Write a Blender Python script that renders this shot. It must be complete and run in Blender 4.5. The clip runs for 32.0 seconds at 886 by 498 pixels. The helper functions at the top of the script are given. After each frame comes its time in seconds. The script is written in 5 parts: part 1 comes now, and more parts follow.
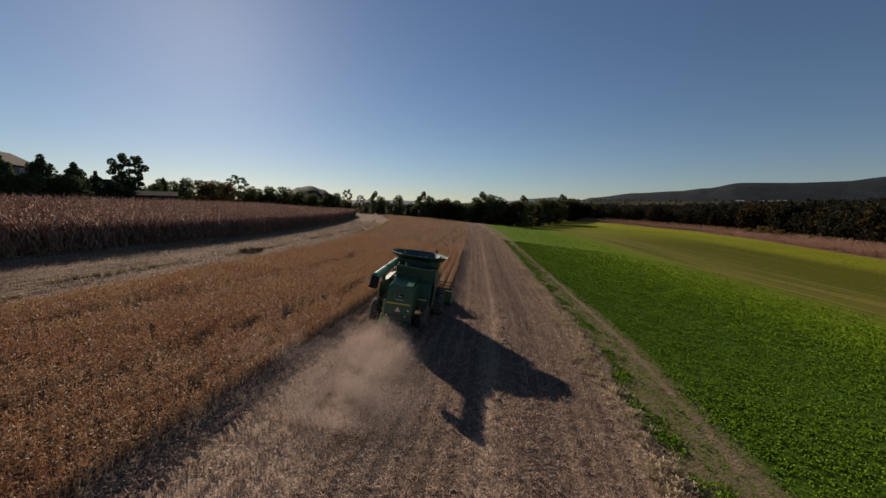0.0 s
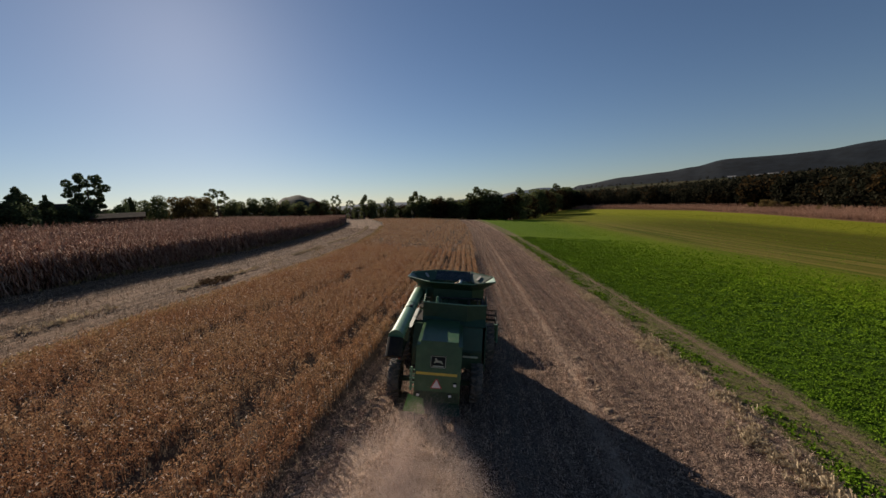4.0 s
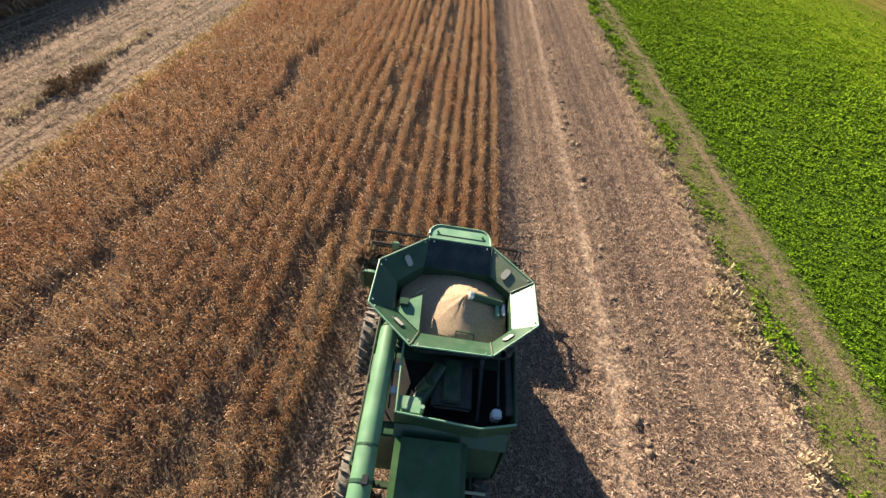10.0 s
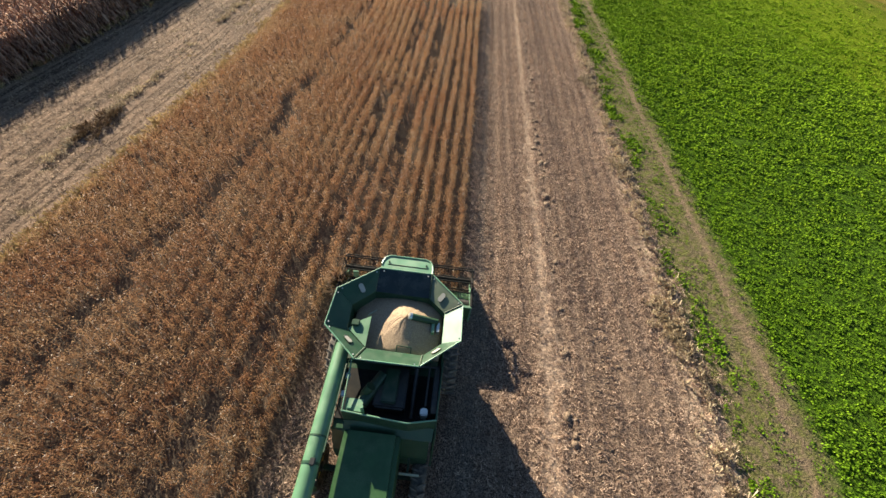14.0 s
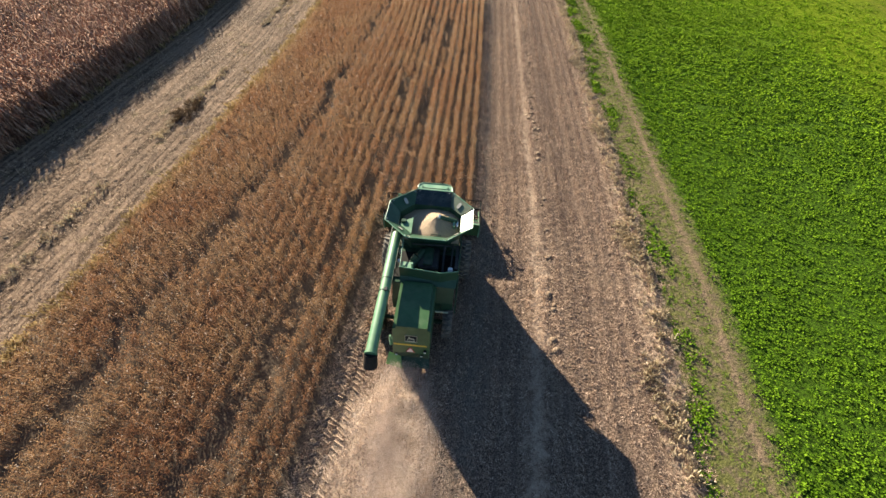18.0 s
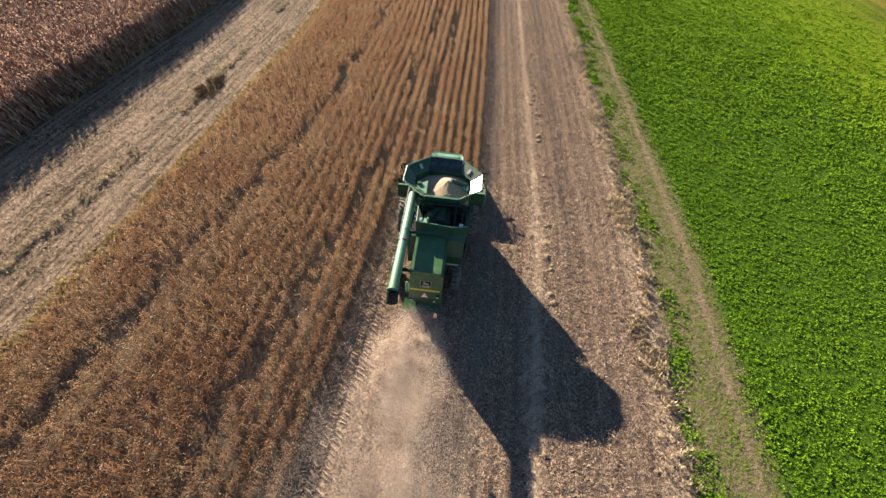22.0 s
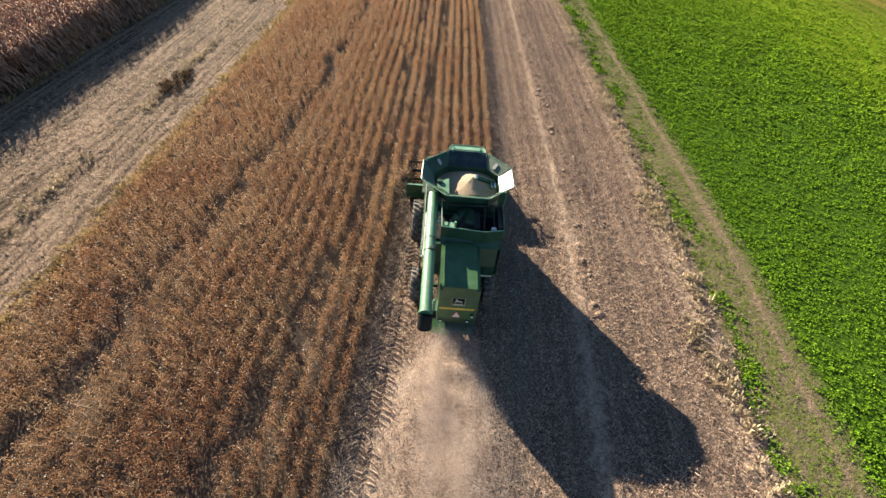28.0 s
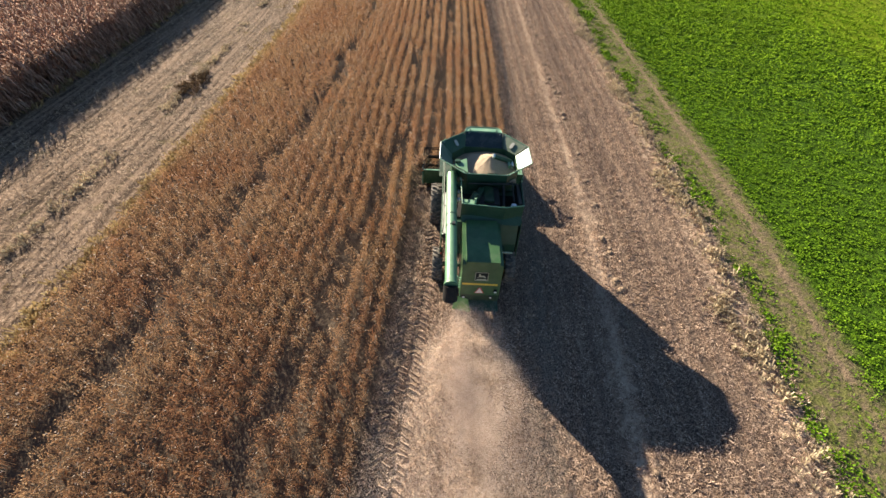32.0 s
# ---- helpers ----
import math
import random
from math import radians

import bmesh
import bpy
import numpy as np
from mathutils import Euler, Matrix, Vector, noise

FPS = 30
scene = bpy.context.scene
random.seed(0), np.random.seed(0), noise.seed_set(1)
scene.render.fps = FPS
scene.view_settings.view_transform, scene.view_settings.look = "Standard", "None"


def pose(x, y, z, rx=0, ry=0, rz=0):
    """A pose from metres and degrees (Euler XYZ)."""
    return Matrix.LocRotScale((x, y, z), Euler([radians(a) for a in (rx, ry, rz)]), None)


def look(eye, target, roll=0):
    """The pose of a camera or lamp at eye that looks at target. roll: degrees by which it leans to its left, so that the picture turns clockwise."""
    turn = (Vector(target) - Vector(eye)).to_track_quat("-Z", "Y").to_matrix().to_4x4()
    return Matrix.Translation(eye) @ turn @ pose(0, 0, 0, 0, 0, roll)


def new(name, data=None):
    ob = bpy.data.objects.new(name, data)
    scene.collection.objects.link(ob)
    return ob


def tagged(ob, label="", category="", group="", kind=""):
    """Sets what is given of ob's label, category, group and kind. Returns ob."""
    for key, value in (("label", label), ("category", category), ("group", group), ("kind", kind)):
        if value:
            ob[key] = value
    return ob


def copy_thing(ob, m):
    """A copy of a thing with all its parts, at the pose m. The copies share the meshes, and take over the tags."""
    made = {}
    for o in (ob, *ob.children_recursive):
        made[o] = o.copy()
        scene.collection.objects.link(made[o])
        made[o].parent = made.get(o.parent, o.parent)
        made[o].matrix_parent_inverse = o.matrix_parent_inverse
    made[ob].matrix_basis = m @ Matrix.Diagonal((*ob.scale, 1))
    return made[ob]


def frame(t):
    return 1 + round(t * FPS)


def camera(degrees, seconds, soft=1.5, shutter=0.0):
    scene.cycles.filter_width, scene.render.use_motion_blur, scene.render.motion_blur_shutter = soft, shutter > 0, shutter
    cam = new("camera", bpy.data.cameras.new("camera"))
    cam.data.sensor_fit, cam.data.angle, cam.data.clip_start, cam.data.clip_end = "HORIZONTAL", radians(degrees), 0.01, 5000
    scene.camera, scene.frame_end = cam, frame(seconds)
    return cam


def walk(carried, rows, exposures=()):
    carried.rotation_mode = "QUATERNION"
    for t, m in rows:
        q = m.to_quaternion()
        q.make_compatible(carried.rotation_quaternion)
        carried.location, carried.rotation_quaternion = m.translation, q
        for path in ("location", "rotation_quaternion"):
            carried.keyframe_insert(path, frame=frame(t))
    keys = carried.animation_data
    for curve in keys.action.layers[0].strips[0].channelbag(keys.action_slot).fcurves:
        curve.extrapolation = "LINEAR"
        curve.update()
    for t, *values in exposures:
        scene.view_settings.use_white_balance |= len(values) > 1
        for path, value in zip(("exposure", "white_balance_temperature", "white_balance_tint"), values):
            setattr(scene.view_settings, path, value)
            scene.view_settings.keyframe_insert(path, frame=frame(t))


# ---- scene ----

cam = camera(98.3, 32.0)
# the field leans down to the right of the machine; the rows below are along the machine's own axes
LEAN = 7.0
TILT = pose(0, 0, 0, 0, LEAN, 0)
PATH = [
    (0, (3.494, -20.693, 7.436), (3.354, -18.71, 7.212), 7.8),
    (0.5, (3.196, -19.839, 7.387), (3.053, -17.857, 7.16), 6.9),
    (1, (2.868, -18.918, 7.358), (2.719, -16.936, 7.133), 6.6),
    (1.5, (2.582, -17.83, 7.351), (2.434, -15.848, 7.126), 5.9),
    (2, (2.17, -16.567, 7.34), (2.042, -14.584, 7.118), 5.1),
    (2.5, (1.812, -15.251, 7.284), (1.701, -13.266, 7.062), 4.8),
    (3, (1.397, -14.012, 7.208), (1.289, -12.028, 6.981), 4.2),
    (3.5, (0.97, -12.911, 7.212), (0.866, -10.927, 6.986), 3.9),
    (5.5, (-0.554, -9.147, 7.019), (-0.67, -7.186, 6.644), 1.1),
    (6, (-0.861, -8.247, 7.041), (-0.975, -6.32, 6.517), 1.0),
    (6.5, (-1.067, -7.257, 7.341), (-1.161, -5.363, 6.706), 1.7),
    (7, (-1.167, -6.069, 7.862), (-1.247, -4.219, 7.105), 2.0),
    (7.5, (-1.268, -4.919, 8.377), (-1.334, -3.142, 7.461), 2.6),
    (8, (-1.005, -3.875, 8.845), (-1.086, -2.235, 7.702), 2.1),
    (8.5, (-0.897, -2.758, 9.343), (-0.914, -1.326, 7.946), 4.8),
    (9, (-1.097, -1.564, 9.961), (-0.993, -0.16, 8.54), 10.6),
    (9.5, (-0.969, -0.599, 10.618), (-0.847, 0.779, 9.173), 12.4),
    (10, (-0.692, 0.041, 11.229), (-0.601, 1.366, 9.734), 11.3),
    (10.5, (-0.313, 0.481, 11.813), (-0.254, 1.789, 10.302), 10.8),
    (11, (0.071, 0.748, 12.309), (0.098, 2.081, 10.818), 8.6),
    (11.5, (0.368, 0.847, 12.74), (0.394, 2.148, 11.221), 8.3),
    (12, (0.659, 0.795, 13.097), (0.679, 2.08, 11.564), 8.2),
    (12.5, (0.907, 0.654, 13.317), (0.907, 1.941, 11.787), 6.7),
    (13, (1.102, 0.437, 13.438), (1.08, 1.722, 11.905), 6.0),
    (13.5, (1.218, 0.048, 13.539), (1.228, 1.349, 12.02), 8.1),
    (14, (1.2, -0.516, 13.638), (1.21, 0.797, 12.13), 7.4),
    (14.5, (1.102, -1.187, 13.726), (1.08, 0.126, 12.218), 4.7),
    (15, (1.007, -2.017, 13.87), (0.993, -0.611, 12.448), 5.2),
    (15.5, (0.968, -2.846, 14.065), (0.94, -1.53, 12.559), 3.3),
    (17.5, (1.301, -6.0, 15.872), (1.255, -4.712, 14.343), 4.8),
    (18, (1.286, -6.83, 16.035), (1.237, -5.547, 14.502), 3.9),
    (18.5, (1.173, -7.597, 16.124), (1.122, -6.349, 14.562), 3.3),
    (19, (1.011, -8.241, 16.193), (0.976, -6.981, 14.64), 3.8),
    (19.5, (0.905, -8.8, 16.263), (0.851, -7.528, 14.72), 2.5),
    (20, (0.868, -9.224, 16.306), (0.821, -7.935, 14.778), 3.2),
    (20.5, (0.9, -9.485, 16.301), (0.856, -8.205, 14.765), 3.6),
    (21, (0.921, -9.64, 16.285), (0.883, -8.366, 14.744), 5.2),
    (21.5, (0.86, -9.69, 16.263), (0.831, -8.411, 14.726), 5.4),
    (22, (0.726, -9.63, 16.216), (0.708, -8.346, 14.683), 6.3),
    (22.5, (0.546, -9.551, 16.16), (0.539, -8.267, 14.627), 7.0),
    (23, (0.354, -9.451, 16.073), (0.305, -8.164, 14.543), 4.0),
    (23.5, (0.097, -9.29, 15.95), (0.036, -8.004, 14.419), 2.7),
    (24, (-0.211, -9.113, 15.817), (-0.272, -7.825, 14.288), 1.5),
    (24.5, (-0.476, -8.878, 15.667), (-0.533, -7.579, 14.147), 0.9),
    (25, (-0.693, -8.597, 15.501), (-0.726, -7.286, 13.991), 2.0),
    (25.5, (-0.82, -8.344, 15.346), (-0.818, -7.022, 13.845), 4.3),
    (26, (-0.858, -8.085, 15.182), (-0.827, -6.782, 13.665), 6.4),
    (26.5, (-0.908, -7.899, 15.005), (-0.856, -6.601, 13.483), 7.9),
    (28.5, (-1.487, -7.674, 13.724), (-1.379, -6.365, 12.215), 7.8),
    (29, (-1.545, -7.659, 13.578), (-1.397, -6.342, 12.081), 10.5),
    (29.5, (-1.652, -7.75, 13.486), (-1.522, -6.419, 11.999), 8.9),
    (30, (-1.702, -7.865, 13.413), (-1.584, -6.524, 11.935), 8.1),
    (30.5, (-1.725, -8.018, 13.386), (-1.617, -6.693, 11.892), 7.4),
    (31, (-1.768, -8.227, 13.38), (-1.656, -6.909, 11.88), 7.5),
    (31.5, (-1.773, -8.454, 13.369), (-1.706, -7.15, 11.854), 5.2),
    (32, (-1.778, -8.578, 13.349), (-1.737, -7.257, 11.848), 4.0),
]
walk(cam, [(t, TILT @ look(eye, target, roll)) for t, eye, target, roll in PATH],
     exposures=[(0.0, 0.52, 6400, 14), (3.0, 0.52, 6400, 14), (6.0, 0.68, 6750, 15), (7.0, 0.87, 7250, 18), (8.0, 1.25, 7100, 14), (8.5, 2.08, 7000, 11), (9.3, 2.18, 6900, 10), (10.0, 2.08, 6700, 8), (12.0, 2.03, 6480, 6), (15.0, 1.83, 6430, 5), (18.0, 2.05, 6420, 5), (22.0, 2.07, 6370, 5), (25.0, 2.11, 6250, 5), (29.0, 2.1, 6300, 5), (32.0, 2.05, 6400, 7)])

# ---------------------------------------------------------------- world and sun
SUN_DIR = (TILT.to_3x3() @ Vector((-0.575, 0.745, 0.331))).normalized()
SUN_ELEV = math.asin(SUN_DIR.z)
SUN_ROT = math.atan2(SUN_DIR.x, SUN_DIR.y)
world = bpy.data.worlds.new("sky")
scene.world = world
world.use_nodes = True
wnt = world.node_tree
sky = wnt.nodes.new("ShaderNodeTexSky")
sky.sky_type = "NISHITA"
sky.sun_disc = False
sky.sun_elevation = SUN_ELEV
sky.sun_rotation = SUN_ROT
sky.altitude = 150
sky.air_density = 1.0
sky.dust_density = 0.18
sky.ozone_density = 3.4
wnt.links.new(sky.outputs[0], wnt.nodes["Background"].inputs[0])
wnt.nodes["Background"].inputs[1].default_value = 0.041
sun = new("sun", bpy.data.lights.new("sun", "SUN"))
sun.data.energy = 5.0
sun.data.angle = radians(0.53)
sun.data.color = (1.0, 0.87, 0.68)
sun.matrix_world = look(tuple(SUN_DIR * 100), (0, 0, 0))


# ---------------------------------------------------------------- material helpers
class Nodes:
    """Short ways to build a node material."""

    def __init__(self, name, rough=0.8, metal=0.0, spec=0.5):
        self.mat = bpy.data.materials.new(name)
        self.mat.use_nodes = True
        self.nt = self.mat.node_tree
        self.bsdf = self.nt.nodes["Principled BSDF"]
        self.set("Roughness", rough)
        self.set("Metallic", metal)
        self.set("Specular IOR Level", spec)

    def put(self, sock, v):
        if isinstance(v, bpy.types.NodeSocket):
            self.nt.links.new(v, sock)
        elif isinstance(v, (tuple, list)) and len(v) == 3 and sock.type == "RGBA":
            sock.default_value = (*v, 1)
        else:
            sock.default_value = v

    def set(self, name, v):
        self.put(self.bsdf.inputs[name], v)

    def node(self, kind, operation="", data_type="", blend_type="", interpolation_type=""):
        n = self.nt.nodes.new(kind)
        if operation:
            n.operation = operation
        if data_type:
            n.data_type = data_type
        if blend_type:
            n.blend_type = blend_type
        if interpolation_type:
            n.interpolation_type = interpolation_type
        return n

    def math(self, op, a, b=0.0):
        n = self.node("ShaderNodeMath", operation=op)
        self.put(n.inputs[0], a)
        self.put(n.inputs[1], b)
        return n.outputs[0]

    def mix(self, fac, a, b, blend="MIX"):
        n = self.node("ShaderNodeMix", data_type="RGBA", blend_type=blend)
        self.put(n.inputs[0], fac)
        self.put(n.inputs[6], a)
        self.put(n.inputs[7], b)
        return n.outputs[2]

    def coords(self, scale=(1, 1, 1), world=True):
        src = self.node("ShaderNodeNewGeometry").outputs["Position"] if world else self.node("ShaderNodeTexCoord").outputs["Object"]
        n = self.node("ShaderNodeMapping")
        self.nt.links.new(src, n.inputs[0])
        n.inputs["Scale"].default_value = scale
        return n.outputs[0]

    def noise(self, scale, detail=4, vec=None, rough=0.6):
        n = self.node("ShaderNodeTexNoise")
        if vec is not None:
            self.nt.links.new(vec, n.inputs["Vector"])
        n.inputs["Scale"].default_value = scale
        n.inputs["Detail"].default_value = detail
        n.inputs["Roughness"].default_value = rough
        return n.outputs[0]

    def step(self, v, lo, hi, a=0.0, b=1.0):
        n = self.node("ShaderNodeMapRange", interpolation_type="SMOOTHSTEP")
        for i, q in enumerate((v, lo, hi, a, b)):
            self.put(n.inputs[i], q)
        return n.outputs[0]

    def bump(self, h, strength=0.4, dist=0.02):
        n = self.node("ShaderNodeBump")
        self.put(n.inputs["Height"], h)
        n.inputs["Strength"].default_value = strength
        n.inputs["Distance"].default_value = dist
        self.nt.links.new(n.outputs[0], self.bsdf.inputs["Normal"])

    def island(self):
        return self.node("ShaderNodeNewGeometry").outputs["Random Per Island"]


def painted(name, col, rough=0.45, metal=0.0, dust=0.25, dust_col=(0.36, 0.28, 0.2), scale=3.0, spec=0.5):
    """Paint or metal with a film of field dust, scuffs and faint waviness."""
    m = Nodes(name, rough, metal, spec)
    c = m.coords((1, 1, 1), world=False)
    big, fine = m.noise(scale, 5, c), m.noise(scale * 14, 3, c)
    mask = m.math("MULTIPLY", m.step(big, 0.38, 0.75), m.step(fine, 0.25, 0.7))
    tone = m.mix(m.step(m.noise(scale * 0.6, 2, c), 0.3, 0.7), tuple(q * 0.86 for q in col), tuple(min(1, q * 1.1) for q in col))
    m.set("Base Color", m.mix(m.math("MULTIPLY", mask, dust), tone, dust_col))
    m.set("Roughness", m.step(mask, 0.0, 1.0, rough, min(1.0, rough + 0.35)))
    m.bump(m.math("ADD", big, m.math("MULTIPLY", fine, 0.2)), 0.08, 0.02)
    return m.mat


def leafy(name, cols, rough=0.7, trans=0.25, spec=0.12, tint=(0.72, 0.72, 0.75), fleck=None):
    """Plant matter: each leaf, stem or pod takes its own tone, and lets some light through."""
    m = Nodes(name, rough, 0, spec)
    r = m.island()
    c = m.coords((1, 1, 1))
    patch = m.step(m.noise(0.35, 3, c), 0.35, 0.65)
    a = m.mix(m.step(r, 0.0, 0.45), cols[0], cols[1])
    b = m.mix(m.step(r, 0.45, 1.0), a, cols[2])
    dark = m.mix(1.0, b, tint, "MULTIPLY")
    col = m.mix(patch, dark, b)
    if fleck:
        col = m.mix(m.step(r, 0.955, 0.965), col, fleck)
    m.set("Base Color", col)
    if trans:
        t = m.node("ShaderNodeBsdfTranslucent")
        m.nt.links.new(col, t.inputs[0])
        mx = m.node("ShaderNodeMixShader")
        mx.inputs[0].default_value = trans
        m.nt.links.new(m.bsdf.outputs[0], mx.inputs[1])
        m.nt.links.new(t.outputs[0], mx.inputs[2])
        m.nt.links.new(mx.outputs[0], m.nt.nodes["Material Output"].inputs[0])
    return m.mat


# ---------------------------------------------------------------- the lie of the land
COSL = math.cos(radians(LEAN))
CORN_EDGE, BEAN_LEFT, BEAN_RIGHT, BEAN_CUT, GREEN_EDGE = -28.1, -16.5, 2.45, -2.95, 12.1
TRACK, CROP_EDGE, SWATH = 14.6, 15.2, 5.95


def land(x, y):
    """Height of the ground at the world's x, y: a side slope that eases off both ways and a crest ahead."""
    x, y = np.asarray(x, float), np.asarray(y, float)
    k = np.clip((y - 60.0) / 140.0, 0, 1)
    side = -9.0 * np.tanh(math.tan(radians(LEAN)) * x / 9.0) * (1.0 - 0.35 * k * k * (3 - 2 * k))
    fall = -0.0009 * np.clip(y - 188.0, 0, 110.0) ** 2
    ease = 1.0 - 1.0 / (1.0 + np.exp(-(x - 40.0) / 10.0))
    rise = 0.055 * np.clip(np.hypot(x, y) - 275.0, 0, 200.0) / (1.0 + np.exp(-(x - 95.0) / 12.0))
    bank = (0.02 * np.clip(np.hypot(x, y) - 340.0, 0, 260.0) + 0.12 * np.clip(np.hypot(x, y) - 520.0, 0, 110.0)) / (1.0 + np.exp(-(x - 125.0) / 12.0))
    return side + fall * ease + rise + bank


def bend_left(y):
    return 0.03 * np.clip(y, -20.0, 30.0) - 0.00134 * np.clip(np.minimum(y, 170.0) - 22.0, 0, None) ** 2


def bend_right(y):
    return -0.0004 * np.clip(y - 70.0, 0, None) ** 2 - 0.07 * np.clip(6.0 - y, 0, 40.0)


def at_field(xf, y):
    """World points on the ground from the machine's own cross distance xf."""
    xw = np.asarray(xf) * COSL
    return np.stack([xw, np.asarray(y, float), land(xw, y)], -1)


# ---------------------------------------------------------------- ground material
def ground_material():
    m = Nodes("field_ground", 1.0, 0, 0.03)
    pos = m.node("ShaderNodeNewGeometry").outputs["Position"]
    sep = m.node("ShaderNodeSeparateXYZ")
    m.nt.links.new(pos, sep.inputs[0])
    x, y = m.math("DIVIDE", sep.outputs[0], COSL), sep.outputs[1]
    w = m.coords()
    big, mid, fine = m.noise(0.25, 4, w), m.noise(2.2, 4, w), m.noise(22, 4, w)
    grit = m.noise(70, 2, w)
    streak = m.noise(1.0, 4, m.coords((5.0, 0.22, 1.0)))
    yl = m.math("MAXIMUM", m.math("SUBTRACT", m.math("MINIMUM", y, 170.0), 22.0), 0.0)
    xl = m.math("ADD", x, m.math("MULTIPLY", m.math("MULTIPLY", yl, yl), 0.00134))
    xl = m.math("SUBTRACT", xl, m.math("MULTIPLY", m.math("MINIMUM", m.math("MAXIMUM", y, -20.0), 30.0), 0.03))
    yr = m.math("MAXIMUM", m.math("SUBTRACT", y, 70.0), 0.0)
    xr = m.math("ADD", x, m.math("MULTIPLY", m.math("MULTIPLY", yr, yr), 0.0004))
    behind = m.math("MINIMUM", m.math("MAXIMUM", m.math("SUBTRACT", 6.0, y), 0.0), 40.0)
    xr = m.math("ADD", xr, m.math("MULTIPLY", behind, 0.07))
    wob = m.math("MULTIPLY", m.math("SUBTRACT", mid, 0.5), 1.6)
    xlw, xrw = m.math("ADD", xl, wob), m.math("ADD", xr, wob)
    def strip(v, centre, lo, hi):
        """1 within lo of the centre line, fading to 0 at hi."""
        return m.math("SUBTRACT", 1.0, m.step(m.math("ABSOLUTE", m.math("SUBTRACT", v, centre)), lo, hi))

    lump = m.noise(7.0, 4, w)
    straw = m.mix(m.step(fine, 0.41, 0.59), (0.046, 0.031, 0.024), (0.268, 0.182, 0.134))
    straw = m.mix(m.math("MULTIPLY", m.step(m.math("MULTIPLY", m.math("ADD", lump, fine), 0.5), 0.5, 0.6), 0.75), straw, (0.385, 0.278, 0.204))
    straw = m.mix(m.math("MULTIPLY", m.step(streak, 0.5, 0.72), 0.3), straw, (0.38, 0.275, 0.20))
    straw = m.mix(m.math("MULTIPLY", m.step(grit, 0.54, 0.68), 0.6), straw, (0.085, 0.06, 0.046))
    straw = m.mix(m.math("MULTIPLY", m.step(big, 0.45, 0.7), 0.3), straw, (0.27, 0.192, 0.135))
    wave = m.math("SINE", m.math("MULTIPLY", m.math("ADD", xr, m.math("MULTIPLY", m.math("SUBTRACT", lump, 0.5), 0.3)), 2 * math.pi / 0.69))
    drill = m.math("MULTIPLY", m.step(m.math("ADD", wave, m.math("MULTIPLY", m.math("SUBTRACT", lump, 0.5), 2.6)), 0.05, 0.9), m.step(m.noise(0.6, 3, w), 0.3, 0.55, 0.35, 0.8))
    straw = m.mix(drill, straw, m.mix(m.step(fine, 0.35, 0.65), (0.058, 0.042, 0.034), (0.20, 0.14, 0.108)))
    # pale row of straw, the beans' painted-in shadow and the pale ragged border
    row = m.math("MULTIPLY", strip(xrw, SWATH, 0.1, 0.6), m.step(lump, 0.35, 0.6, 0.45, 0.9))
    straw = m.mix(row, straw, (0.47, 0.345, 0.25))
    for lane_x, depth in ((7.5, 0.4), (8.1, 0.45), (9.35, 0.35), (10.4, 0.25)):
        rut = m.math("MULTIPLY", strip(m.math("ADD", xr, m.math("MULTIPLY", wob, 0.15)), lane_x, 0.08, 0.3), m.step(mid, 0.35, 0.6, 0.3, 1.0))
        straw = m.mix(m.math("MULTIPLY", rut, depth), straw, (0.06, 0.044, 0.036))
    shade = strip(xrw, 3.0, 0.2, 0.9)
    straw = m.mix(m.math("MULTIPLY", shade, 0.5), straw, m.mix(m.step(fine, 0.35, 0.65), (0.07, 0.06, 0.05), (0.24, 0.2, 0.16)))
    border = m.math("MULTIPLY", strip(xrw, GREEN_EDGE - 0.5, 0.3, 1.0), m.step(lump, 0.4, 0.6, 0.15, 0.75))
    straw = m.mix(border, straw, (0.52, 0.40, 0.29))
    # chaff spread on the ground behind the machine, and the wheel line beside it: dark soil with painted-in shade
    spread = m.math("MULTIPLY", strip(m.math("ADD", xr, m.math("MULTIPLY", wob, 0.5)), -0.25, 1.0, 2.1), m.step(y, -2.5, 0.0, 1.0, 0.0))
    straw = m.mix(m.math("MULTIPLY", spread, m.step(lump, 0.3, 0.6, 0.5, 0.85)), straw, m.mix(m.step(fine, 0.35, 0.65), (0.33, 0.235, 0.17), (0.52, 0.39, 0.285)))
    rear = m.math("MULTIPLY", strip(xrw, -2.4, 0.3, 0.9), m.step(y, 6.0, 8.0, 1.0, 0.0))
    straw = m.mix(m.math("MULTIPLY", rear, 0.45), straw, m.mix(m.step(fine, 0.35, 0.65), (0.05, 0.043, 0.037), (0.20, 0.165, 0.13)))
    soil = m.mix(m.step(fine, 0.3, 0.7), (0.045, 0.036, 0.03), (0.12, 0.09, 0.068))
    soil = m.mix(m.math("MULTIPLY", m.step(grit, 0.5, 0.75), 0.4), soil, (0.28, 0.2, 0.13))
    vec = m.node("ShaderNodeCombineXYZ")
    m.put(vec.inputs[0], m.math("MULTIPLY", xl, 3.2))
    m.put(vec.inputs[1], m.math("MULTIPLY", y, 0.12))
    ruts = m.noise(1.0, 4, vec.outputs[0])
    lane = m.mix(m.step(ruts, 0.38, 0.62), (0.078, 0.053, 0.039), (0.30, 0.206, 0.147))
    lane = m.mix(m.math("MULTIPLY", m.step(fine, 0.42, 0.65), 0.7), lane, (0.108, 0.078, 0.055))
    lane = m.mix(m.math("MULTIPLY", m.step(m.noise(5.0, 5, w), 0.5, 0.68), 0.55), lane, (0.39, 0.284, 0.205))
